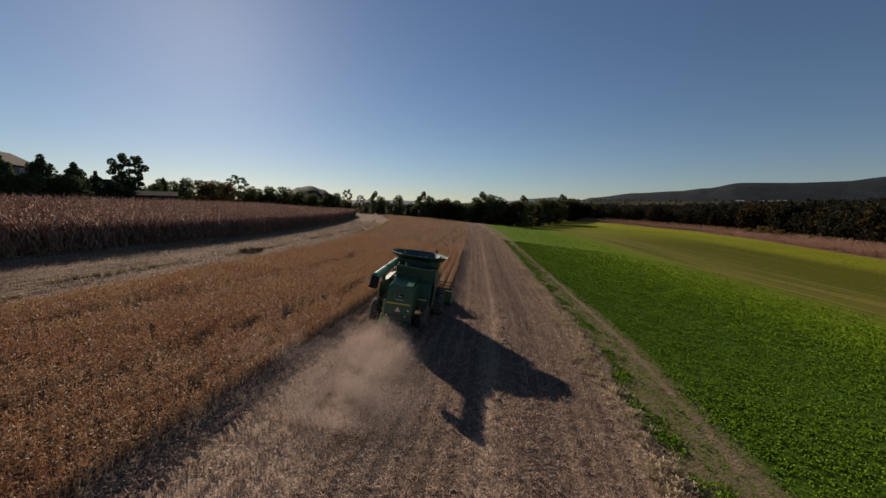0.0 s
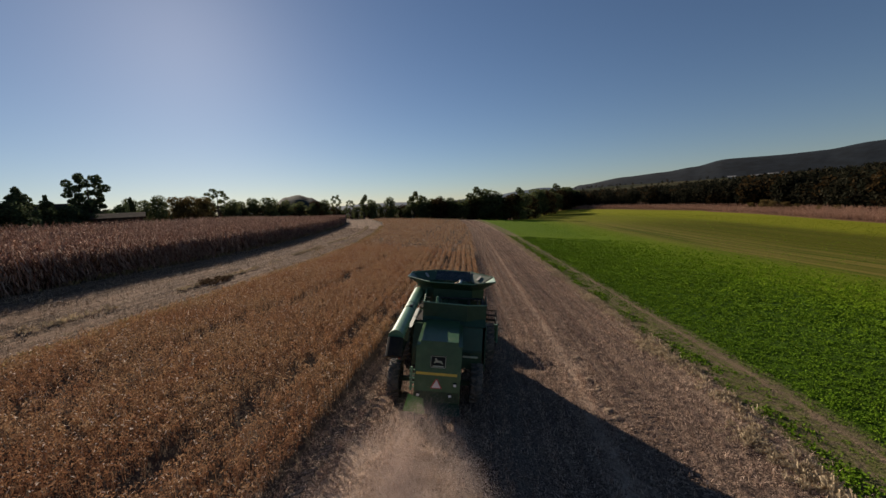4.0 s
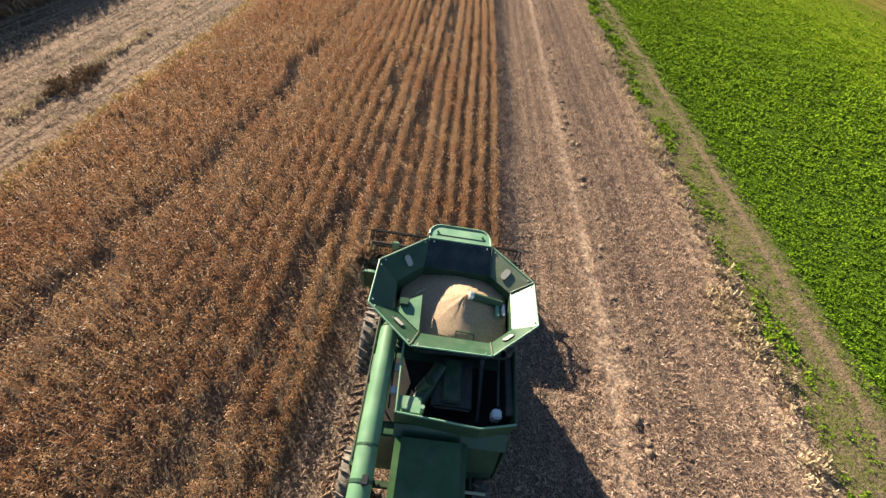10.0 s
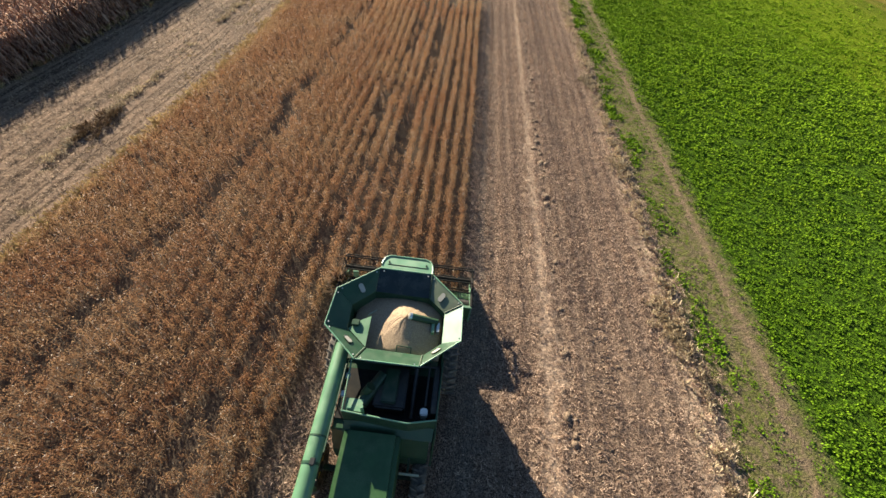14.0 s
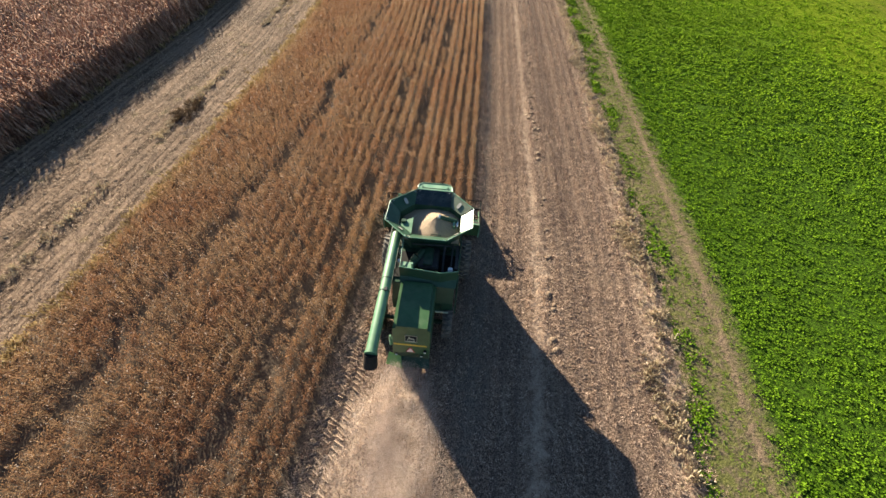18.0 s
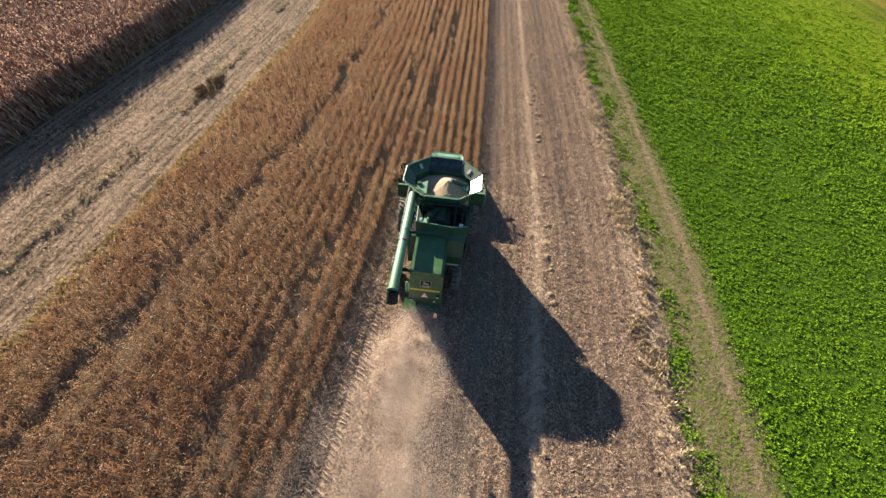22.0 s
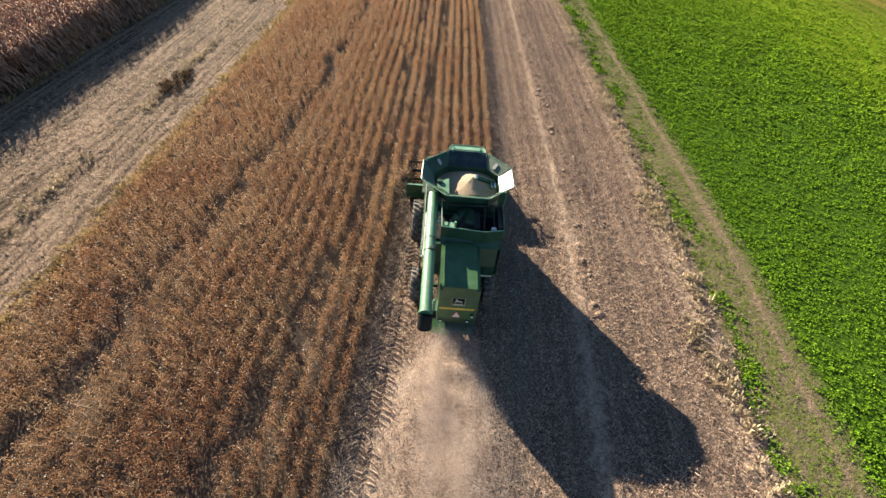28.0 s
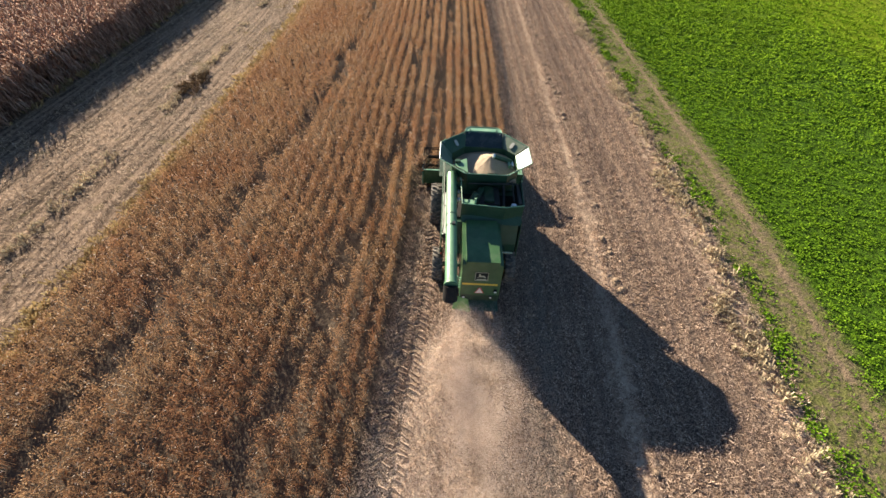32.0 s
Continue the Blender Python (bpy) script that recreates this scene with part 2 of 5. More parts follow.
    lane = m.mix(m.math("MULTIPLY", strip(m.math("ADD", xl, m.math("MULTIPLY", wob, 0.3)), -21.3, 0.05, 0.22), m.step(mid, 0.4, 0.6)), lane, (0.05, 0.036, 0.028))
    lane = m.mix(m.math("MULTIPLY", m.step(m.noise(0.7, 3, w), 0.6, 0.72), 0.5), lane, (0.14, 0.112, 0.05))
    green = m.mix(m.step(lump, 0.38, 0.62), (0.020, 0.034, 0.006), (0.055, 0.110, 0.008))
    green = m.mix(m.math("MULTIPLY", m.step(fine, 0.45, 0.65), 0.7), green, (0.088, 0.16, 0.011))
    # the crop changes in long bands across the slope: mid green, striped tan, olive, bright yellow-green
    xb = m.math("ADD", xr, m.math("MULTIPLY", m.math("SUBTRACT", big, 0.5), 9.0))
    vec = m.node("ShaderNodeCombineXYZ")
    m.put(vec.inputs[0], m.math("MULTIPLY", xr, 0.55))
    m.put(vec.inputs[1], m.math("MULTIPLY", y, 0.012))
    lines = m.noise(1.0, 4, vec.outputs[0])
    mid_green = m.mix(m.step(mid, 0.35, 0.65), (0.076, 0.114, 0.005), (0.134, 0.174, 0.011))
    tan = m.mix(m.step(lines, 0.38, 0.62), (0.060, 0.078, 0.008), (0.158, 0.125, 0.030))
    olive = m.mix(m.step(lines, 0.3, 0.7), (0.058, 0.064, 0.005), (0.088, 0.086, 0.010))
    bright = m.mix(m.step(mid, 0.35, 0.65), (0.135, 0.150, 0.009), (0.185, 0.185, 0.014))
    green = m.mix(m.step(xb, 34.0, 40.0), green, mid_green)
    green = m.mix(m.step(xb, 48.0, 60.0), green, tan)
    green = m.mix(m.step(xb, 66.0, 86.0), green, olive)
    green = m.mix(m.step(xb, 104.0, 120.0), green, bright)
    # towards the crest the crop's green turns paler, then deeper again farther on
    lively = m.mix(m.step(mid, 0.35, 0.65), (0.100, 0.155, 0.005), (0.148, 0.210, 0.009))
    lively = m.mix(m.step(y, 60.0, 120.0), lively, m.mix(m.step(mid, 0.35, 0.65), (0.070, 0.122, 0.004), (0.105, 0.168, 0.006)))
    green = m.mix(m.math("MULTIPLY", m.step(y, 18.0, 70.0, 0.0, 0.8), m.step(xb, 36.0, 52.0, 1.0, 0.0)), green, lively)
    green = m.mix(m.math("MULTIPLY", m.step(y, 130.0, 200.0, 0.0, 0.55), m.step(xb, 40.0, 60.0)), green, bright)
    worn = m.math("MULTIPLY", m.step(xrw, CROP_EDGE - 0.3, CROP_EDGE + 0.7, 1.0, 0.0), m.step(lump, 0.3, 0.6, 0.65, 1.0))
    green = m.mix(worn, green, m.mix(m.step(fine, 0.3, 0.7), (0.072, 0.056, 0.035), (0.215, 0.162, 0.105)))
    mossy = m.math("MULTIPLY", worn, m.step(m.noise(3.2, 4, w), 0.42, 0.58))
    green = m.mix(m.math("MULTIPLY", mossy, 0.55), green, (0.10, 0.125, 0.016))
    bare = m.math("MULTIPLY", strip(m.math("ADD", xr, m.math("MULTIPLY", wob, 0.35)), TRACK, 0.05, 0.34), m.step(m.math("ADD", mid, big), 0.8, 1.15, 0.1, 0.85))
    green = m.mix(bare, green, m.mix(m.step(fine, 0.3, 0.7), (0.12, 0.082, 0.056), (0.27, 0.19, 0.13)))
    col = m.mix(m.step(xlw, BEAN_LEFT - 0.4, BEAN_LEFT + 0.3), lane, soil)
    col = m.mix(m.step(xlw, CORN_EDGE - 0.3, CORN_EDGE + 0.5), soil, col)
    cut = m.step(y, 7.6, 8.4, BEAN_CUT, BEAN_RIGHT)
    dx = m.math("SUBTRACT", m.math("ADD", xr, m.math("MULTIPLY", wob, 0.3)), cut)
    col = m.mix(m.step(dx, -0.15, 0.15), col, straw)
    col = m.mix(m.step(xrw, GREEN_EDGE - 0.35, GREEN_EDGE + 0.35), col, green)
    far = m.mix(m.step(m.noise(0.02, 5, w), 0.4, 0.6), (0.024, 0.028, 0.014), (0.055, 0.048, 0.024))
    past = m.math("ADD", x, m.math("MULTIPLY", m.math("MAXIMUM", m.math("SUBTRACT", y, 240.0), 0.0), 0.47))
    past = m.math("SUBTRACT", past, m.math("MULTIPLY", m.math("SUBTRACT", m.math("MINIMUM", m.math("MAXIMUM", y, 150.0), 240.0), 150.0), 0.12))
    stalks = m.mix(m.step(mid, 0.35, 0.65), (0.10, 0.055, 0.032), (0.20, 0.115, 0.07))
    far = m.mix(m.step(past, 170.0, 178.0), stalks, far)
    crest = m.step(m.math("SUBTRACT", y, m.math("MULTIPLY", m.math("MAXIMUM", x, 0.0), 1.3)), 250.0, 262.0)
    away = m.math("MAXIMUM", m.step(past, 138.5, 140.0), m.math("MAXIMUM", crest, m.step(x, -72.0, -64.0, 1.0, 0.0)))
    col = m.mix(away, col, far)
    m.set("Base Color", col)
    m.bump(m.math("ADD", m.math("ADD", m.math("MULTIPLY", mid, 1.2), m.math("MULTIPLY", lump, 1.1)), m.math("ADD", m.math("MULTIPLY", fine, 0.5), m.math("MULTIPLY", grit, 0.25))), 1.0, 0.085)
    return m.mat


MAT_GROUND = ground_material()
MAT_GREEN = painted("green_paint", (0.025, 0.062, 0.034), 0.36, dust=0.3, dust_col=(0.11, 0.13, 0.085), spec=0.35)
MAT_HOOD = painted("dusty_hood_paint", (0.040, 0.092, 0.037), 0.32, dust=0.35, dust_col=(0.17, 0.22, 0.13), spec=0.35)
# Tank panels: sun sheen, grazing light and shade put into paint colour.
MAT_PANEL_SUNLIT = painted("sunlit_panel_tint", (0.23, 0.33, 0.245), 0.3, dust=0.2)
MAT_PANEL_OLIVE = painted("grazing_lit_panel_tint", (0.10, 0.13, 0.085), 0.4, dust=0.3)
MAT_PANEL_SHADED = painted("shaded_panel_tint", (0.014, 0.024, 0.026), 0.22, dust=0.12)
MAT_GREEN_DARK = painted("dark_green_paint", (0.012, 0.038, 0.016), 0.5, dust=0.3)
# Paler greens (this one, auger and flap) carry sunlight in the colour.
MAT_GREEN_LIT_DUSTY = painted("sunlit_dusty_green_paint", (0.13, 0.262, 0.165), 0.38, dust=0.35)
MAT_GALV = painted("galvanised_steel", (0.62, 0.64, 0.62), 0.35, 0.85, dust=0.2)
MAT_HATCH = painted("grey_hatch_cover", (0.33, 0.32, 0.29), 0.5, 0.2, dust=0.3)
MAT_TUBE = painted("sunlit_auger_paint", (0.095, 0.200, 0.110), 0.42, dust=0.3, dust_col=(0.22, 0.30, 0.2))
MAT_LUG = painted("dusty_lug_rubber", (0.12, 0.10, 0.085), 0.85, dust=0.9, dust_col=(0.34, 0.28, 0.22), scale=5)
MAT_FLAP = painted("sunlit_flap_paint", (0.15, 0.30, 0.055), 0.35, dust=0.2)
MAT_STEEL = painted("dark_steel", (0.05, 0.05, 0.05), 0.5, 0.7, dust=0.35)
MAT_BLACK = painted("black_rubber", (0.012, 0.012, 0.012), 0.8, dust=0.1, spec=0.2)
MAT_TYRE = painted("tyre_rubber", (0.05, 0.045, 0.04), 0.85, dust=0.95, dust_col=(0.30, 0.24, 0.19), scale=5)
MAT_YELLOW = painted("yellow_paint", (0.62, 0.42, 0.04), 0.45, dust=0.25)
MAT_WHITE = painted("white_plastic", (0.75, 0.75, 0.73), 0.5, dust=0.2)
MAT_ORANGE = painted("bleached_reflector", (0.76, 0.62, 0.56), 0.5, dust=0.5, dust_col=(0.74, 0.68, 0.62))
MAT_FADED = painted("faded_cream_paint", (0.42, 0.42, 0.30), 0.5, dust=0.3)
MAT_RED = painted("red_reflector", (0.45, 0.05, 0.03), 0.3, dust=0.2)


# ---------------------------------------------------------------- mesh helpers
def mesh_of(bm, name, mat, smooth=False):
    me = bpy.data.meshes.new(name)
    bmesh.ops.recalc_face_normals(bm, faces=bm.faces)
    bm.to_mesh(me)
    bm.free()
    if mat:
        me.materials.append(mat)
    if smooth:
        for p in me.polygons:
            p.use_smooth = True
    return me


def part(name, bm, mat, parent, label="", smooth=False):
    ob = new(name, mesh_of(bm, name, mat, smooth))
    ob.parent = parent
    return tagged(ob, label)


def box(x0, x1, y0, y1, z0, z1, bevel=0.0, bm=None):
    own = bmesh.new()
    bmesh.ops.create_cube(own, size=1)
    for v in own.verts:
        v.co = ((x0 + x1) / 2 + v.co.x * (x1 - x0), (y0 + y1) / 2 + v.co.y * (y1 - y0), (z0 + z1) / 2 + v.co.z * (z1 - z0))
    if bevel:
        bmesh.ops.bevel(own, geom=own.edges[:], offset=bevel, segments=2, affect="EDGES")
    return merge(bm, own)


def merge(bm, own):
    if bm is None:
        return own
    me = bpy.data.meshes.new("join")
    own.to_mesh(me)
    own.free()
    bm.from_mesh(me)
    bpy.data.meshes.remove(me)
    return bm


def rod(p, q, r, r2=None, seg=8, bm=None):
    """A round bar, tapered if r2 is given, from p to q."""
    own = bmesh.new()
    p, q = Vector(p), Vector(q)
    m = Matrix.Translation((p + q) / 2) @ (q - p).to_track_quat("Z", "Y").to_matrix().to_4x4()
    bmesh.ops.create_cone(own, cap_ends=True, segments=seg, radius1=r, radius2=r if r2 is None else r2, depth=(q - p).length, matrix=m)
    return merge(bm, own)


def slab(points, thick, bm=None, bevel=0.0):
    """A plate with the given corners (in one plane), thickened against its normal."""
    own = bmesh.new()
    pts = [Vector(p) for p in points]
    n = (pts[1] - pts[0]).cross(pts[2] - pts[0]).normalized()
    a = [own.verts.new(p) for p in pts]
    b = [own.verts.new(p - n * thick) for p in pts]
    own.faces.new(a)
    own.faces.new(b[::-1])
    for i in range(len(a)):
        j = (i + 1) % len(a)
        own.faces.new((a[j], a[i], b[i], b[j]))
    bmesh.ops.recalc_face_normals(own, faces=own.faces)
    if bevel:
        bmesh.ops.bevel(own, geom=own.edges[:], offset=bevel, segments=1, affect="EDGES")
    return merge(bm, own)


def prism(profile, x0, x1, bm=None, bevel=0.0):
    """A profile in y, z drawn out from x0 to x1."""
    pts = [(x1, y, z) for y, z in profile]
    own = bmesh.new()
    a = [own.verts.new(p) for p in pts]
    b = [own.verts.new((x0, y, z)) for y, z in profile]
    own.faces.new(a)
    own.faces.new(b[::-1])
    for i in range(len(a)):
        j = (i + 1) % len(a)
        own.faces.new((a[j], a[i], b[i], b[j]))
    bmesh.ops.recalc_face_normals(own, faces=own.faces)
    if bevel:
        bmesh.ops.bevel(own, geom=own.edges[:], offset=bevel, segments=2, affect="EDGES")
    return merge(bm, own)


def scatter(name, verts, faces, pos, rot, size, mat, label, category, lean=None):
    """One mesh of many copies of small templates. verts, faces: lists of templates, used in turn."""
    rng = np.random.default_rng(len(pos))
    pick = rng.integers(0, len(verts), len(pos))
    vs, loops, starts, base, nl = [], [], [], 0, 0
    for k in range(len(verts)):
        sel = np.nonzero(pick == k)[0]
        if not len(sel):
            continue
        v, f = np.asarray(verts[k], float), faces[k]
        c, s = np.cos(rot[sel])[:, None], np.sin(rot[sel])[:, None]
        px = v[None, :, 0] * c - v[None, :, 1] * s
        py = v[None, :, 0] * s + v[None, :, 1] * c
        pz = np.repeat(v[None, :, 2], len(sel), 0)
        if lean is not None:
            px = px + pz * lean[sel, 0][:, None]
            py = py + pz * lean[sel, 1][:, None]
        p = np.stack([px, py, pz], -1) * size[sel][:, None, None] + pos[sel][:, None, :]
        vs.append(p.reshape(-1, 3))
        flat = np.concatenate([np.asarray(q) for q in f])
        lens = np.array([len(q) for q in f])
        off = np.arange(len(sel)) * len(v) + base
        loops.append((flat[None, :] + off[:, None]).ravel())
        st = np.concatenate([[0], np.cumsum(lens)[:-1]])
        starts.append((st[None, :] + (np.arange(len(sel)) * len(flat))[:, None] + nl).ravel())
        base += len(sel) * len(v)
        nl += len(sel) * len(flat)
    vs, loops, starts = np.concatenate(vs), np.concatenate(loops), np.concatenate(starts)
    me = bpy.data.meshes.new(name)
    me.vertices.add(len(vs))
    me.vertices.foreach_set("co", vs.astype(np.float32).ravel())
    me.loops.add(len(loops))
    me.loops.foreach_set("vertex_index", loops.astype(np.int32))
    me.polygons.add(len(starts))
    me.polygons.foreach_set("loop_start", starts.astype(np.int32))
    me.update(calc_edges=True)
    me.materials.append(mat)
    return tagged(new(name, me), label, category, kind="stuff")


class Bits:
    """Collects vertices and faces of a plant template."""

    def __init__(self):
        self.v, self.f = [], []

    def face(self, *pts):
        n = len(self.v)
        self.v += [tuple(p) for p in pts]
        self.f.append(tuple(range(n, n + len(pts))))

    def stem(self, p, q, r):
        """A three-sided stem."""
        n = len(self.v)
        for base, k in ((p, 1.0), (q, 0.6)):
            for a in (0.3, 2.4, 4.5):
                self.v.append((base[0] + math.cos(a) * r * k, base[1] + math.sin(a) * r * k, base[2]))
        for i in range(3):
            j = (i + 1) % 3
            self.f.append((n + i, n + j, n + 3 + j, n + 3 + i))

    def blade(self, p, q, r, way):
        """A flat stem."""
        dx, dy = math.cos(way) * r, math.sin(way) * r
        self.face((p[0] - dx, p[1] - dy, p[2]), (p[0] + dx, p[1] + dy, p[2]), (q[0] + dx * 0.6, q[1] + dy * 0.6, q[2]), (q[0] - dx * 0.6, q[1] - dy * 0.6, q[2]))

    def leaf(self, p, way, length, width, droop=0.3, rise=0.2):
        """A strip leaf that rises and then droops."""
        dx, dy = math.cos(way), math.sin(way)
        n = len(self.v)
        rows = ((0, 0, 0.5), (0.5, rise, 1.0), (1.0, rise - droop, 0.1))
        for along, up, wd in rows:
            for s in (-1, 1):
                self.v.append((p[0] + dx * length * along - dy * width * wd * s * 0.5, p[1] + dy * length * along + dx * width * wd * s * 0.5, p[2] + up * length))
        for i in range(2):
            a = n + 2 * i
            self.f.append((a, a + 1, a + 3, a + 2))


# ---------------------------------------------------------------- ground sheet
def ground_sheet():
    near_x = np.concatenate([-np.geomspace(80, 4600, 26)[::-1], np.arange(-78, 79, 2.0), np.geomspace(80, 4600, 26)])
    near_y = np.concatenate([-np.geomspace(62, 4600, 22)[::-1], np.arange(-60, 281, 3.0), np.geomspace(284, 4600, 24)])
    gx, gy = np.meshgrid(near_x, near_y)
    gz = land(gx, gy)
    nx, ny = len(near_x), len(near_y)
    verts = np.stack([gx, gy, gz], -1).reshape(-1, 3)
    faces = [(j * nx + i, j * nx + i + 1, (j + 1) * nx + i + 1, (j + 1) * nx + i) for j in range(ny - 1) for i in range(nx - 1)]
    me = bpy.data.meshes.new("ground")
    me.from_pydata(verts.tolist(), [], faces)
    me.materials.append(MAT_GROUND)
    for p in me.polygons:
        p.use_smooth = True
    return tagged(new("ground", me), "sloping farm field of stubble, bare lane and green cover crop", "field", kind="structure")


ground_sheet()


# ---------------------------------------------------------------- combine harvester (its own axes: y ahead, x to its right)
combine = new("combine_harvester")
combine.matrix_world = TILT
tagged(combine, "dusty green combine harvester at work between standing beans and stubble", "combine harvester")

# rear straw hood: slanted back face, chamfered top edges
HX0, HX1 = -0.745, 0.755
bm = prism([(0.23, 2.71), (2.30, 2.81), (2.30, 0.95), (0.25, 0.70), (-0.10, 0.78), (-0.10, 1.15), (-0.02, 1.62)], HX0, HX1)
top = [e for e in bm.edges if all(v.co.z > 2.6 for v in e.verts) and abs(e.verts[0].co.x - e.verts[1].co.x) < 0.01]
bmesh.ops.bevel(bm, geom=top, offset=0.13, segments=2, affect="EDGES")
part("straw_hood", bm, MAT_HOOD, combine)
part("hood_seam", box(HX0 - 0.004, HX1 + 0.004, 0.20, 0.222, 2.30, 2.315), MAT_BLACK, combine)
part("lower_rear_panel", slab([(HX0 + 0.03, -0.108, 0.80), (HX1 - 0.03, -0.108, 0.80), (HX1 - 0.03, -0.108, 1.14), (HX0 + 0.03, -0.108, 1.14)], 0.02), MAT_GREEN_DARK, combine)
# back face lies between (y -0.02, z 1.62) and (0.23, 2.65)


def on_back(x, z, out=0.01):
    y = -0.02 + (z - 1.62) * 0.25 / 1.03 if z > 1.62 else -0.10 + (z - 1.15) * 0.08 / 0.47
    return (x, y - out, z)


part("yellow_stripe", slab([on_back(-0.70, 1.655), on_back(0.64, 1.655), on_back(0.64, 1.735), on_back(-0.70, 1.735)], 0.008), MAT_YELLOW, combine, "yellow reflective stripe")
plate = part("emblem_plate", slab([on_back(-0.26, 1.88), on_back(0.26, 1.88), on_back(0.26, 2.27), on_back(-0.26, 2.27)], 0.012, bevel=0.004), MAT_BLACK, combine, "black maker's plate with a pale border")
bm = None
for a, b in (((-0.24, 1.90), (0.24, 1.90)), ((0.24, 1.90), (0.24, 2.25)), ((0.24, 2.25), (-0.24, 2.25)), ((-0.24, 2.25), (-0.24, 1.90))):
    bm = rod(on_back(*a, out=0.022), on_back(*b, out=0.022), 0.011, seg=6, bm=bm)
part("plate_border", bm, MAT_FADED, plate)
bm = slab([on_back(-0.16, 2.02, 0.026), on_back(-0.08, 2.06, 0.026), on_back(0.06, 2.06, 0.026), on_back(0.16, 2.01, 0.026), on_back(0.11, 2.11, 0.026), on_back(-0.03, 2.125, 0.026), on_back(-0.07, 2.20, 0.026), on_back(-0.11, 2.18, 0.026), on_back(-0.10, 2.11, 0.026)], 0.006)
part("plate_shape", bm, MAT_FADED, plate)
part("plate_bar", slab([on_back(-0.18, 1.925, 0.026), on_back(0.18, 1.925, 0.026), on_back(0.18, 1.96, 0.026), on_back(-0.18, 1.96, 0.026)], 0.006), MAT_FADED, plate)
tri = part("warning_triangle", slab([on_back(-0.21, 1.25, 0.02), on_back(0.17, 1.25, 0.02), on_back(0.02, 1.54, 0.02), on_back(-0.06, 1.54, 0.02)], 0.008), MAT_RED, combine, "slow vehicle triangle, bleached almost white with a red border")
part("triangle_face", slab([on_back(-0.165, 1.278, 0.03), on_back(0.125, 1.278, 0.03), on_back(-0.02, 1.525, 0.03)], 0.006), MAT_ORANGE, tri)
for x, z in ((-0.60, 1.02), (0.44, 1.05), (0.58, 1.42)):
    lamp = part("tail_lamp", box(x - 0.06, x + 0.06, -0.155, -0.105 if z < 1.2 else -0.05, z - 0.05, z + 0.05, 0.01), MAT_BLACK, combine)
    part("tail_lamp_lens", box(x - 0.045, x + 0.045, -0.163, -0.150, z - 0.038, z + 0.038), MAT_WHITE, lamp)
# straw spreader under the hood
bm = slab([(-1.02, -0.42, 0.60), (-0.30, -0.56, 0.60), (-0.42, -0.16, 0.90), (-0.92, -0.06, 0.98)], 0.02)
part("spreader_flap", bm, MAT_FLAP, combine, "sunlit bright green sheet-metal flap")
part("spreader_board", slab([(-0.80, -0.45, 0.55), (0.80, -0.45, 0.55), (0.75, 0.15, 0.80), (-0.75, 0.15, 0.80)], 0.025), MAT_GREEN_DARK, combine)
for i in range(7):
    x = -0.66 + 0.22 * i
    part("spreader_fin", slab([(x, -0.47, 0.32), (x + 0.06, -0.47, 0.32), (x + 0.02, 0.05, 0.66), (x - 0.04, 0.05, 0.66)], 0.014), MAT_STEEL, combine)
# left lower ladder-like rear bracket beside the hood
bm = box(-0.93, -0.86, 0.25, 0.33, 0.95, 1.75)
for i in range(5):
    bm = box(-0.95, -0.75, 0.24, 0.30, 1.05 + 0.15 * i, 1.08 + 0.15 * i, bm=bm)
part("hood_bracket", bm, MAT_GREEN_LIT_DUSTY, combine)

# main body under tank and engine
part("separator_body", prism([(2.02, 1.05), (2.05, 1.75), (2.34, 2.60), (6.55, 2.75), (6.75, 1.75), (6.0, 0.85), (3.0, 0.75)], -1.12, 1.52, bevel=0.03), MAT_GREEN, combine)
side = part("side_shield", slab([(-1.53, 1.65, 1.25), (-1.53, 4.1, 1.35), (-1.53, 4.1, 2.55), (-1.53, 1.75, 2.45)], 0.05, bevel=0.012), MAT_GREEN, combine)
part("shield_reflector", box(-1.56, -1.50, 1.66, 1.70, 1.38, 1.50), MAT_RED, side)
part("side_shield", slab([(-1.53, 4.15, 1.95), (-1.53, 6.3, 1.95), (-1.53, 6.3, 2.75), (-1.53, 4.15, 2.55)], 0.05, bevel=0.012), MAT_GREEN, combine)
part("side_shield", slab([(1.62, 2.05, 1.0), (1.62, 4.1, 1.1), (1.62, 4.1, 2.7), (1.62, 2.42, 2.62)], -0.05, bevel=0.012), MAT_GREEN, combine)
part("side_shield", slab([(1.62, 4.15, 1.95), (1.62, 6.3, 1.95), (1.62, 6.3, 2.8), (1.62, 4.15, 2.7)], -0.05, bevel=0.012), MAT_GREEN, combine)
part("side_stripe", box(0.80, 1.36, 1.62, 1.67, 1.66, 1.72, 0.004), MAT_FADED, combine, "pale cream bar")
part("stripe_mount", box(1.0, 1.06, 1.66, 2.06, 1.60, 1.66, 0.004), MAT_GREEN_DARK, combine)
part("shield_top", slab([(-1.53, 1.75, 2.46), (-1.53, 4.1, 2.56), (-1.12, 4.1, 2.72), (-1.12, 1.75, 2.62)], 0.02), MAT_GREEN_DARK, combine)

# engine bay behind the tank: thin walls, open on top
WALL = 3.40
bay = [(-0.83, 2.56), (0.89, 2.44), (1.62, 2.60)]
part("engine_bay_wall", slab([(-0.83, 2.56, 2.55), (0.89, 2.44, 2.55), (0.89, 2.44, WALL), (-0.83, 2.56, WALL)], 0.03), MAT_GREEN, combine)
part("engine_bay_wall", slab([(0.895, 2.44, 2.55), (1.62, 2.60, 2.55), (1.62, 2.60, WALL), (0.895, 2.44, WALL)], 0.03), MAT_GREEN, combine)
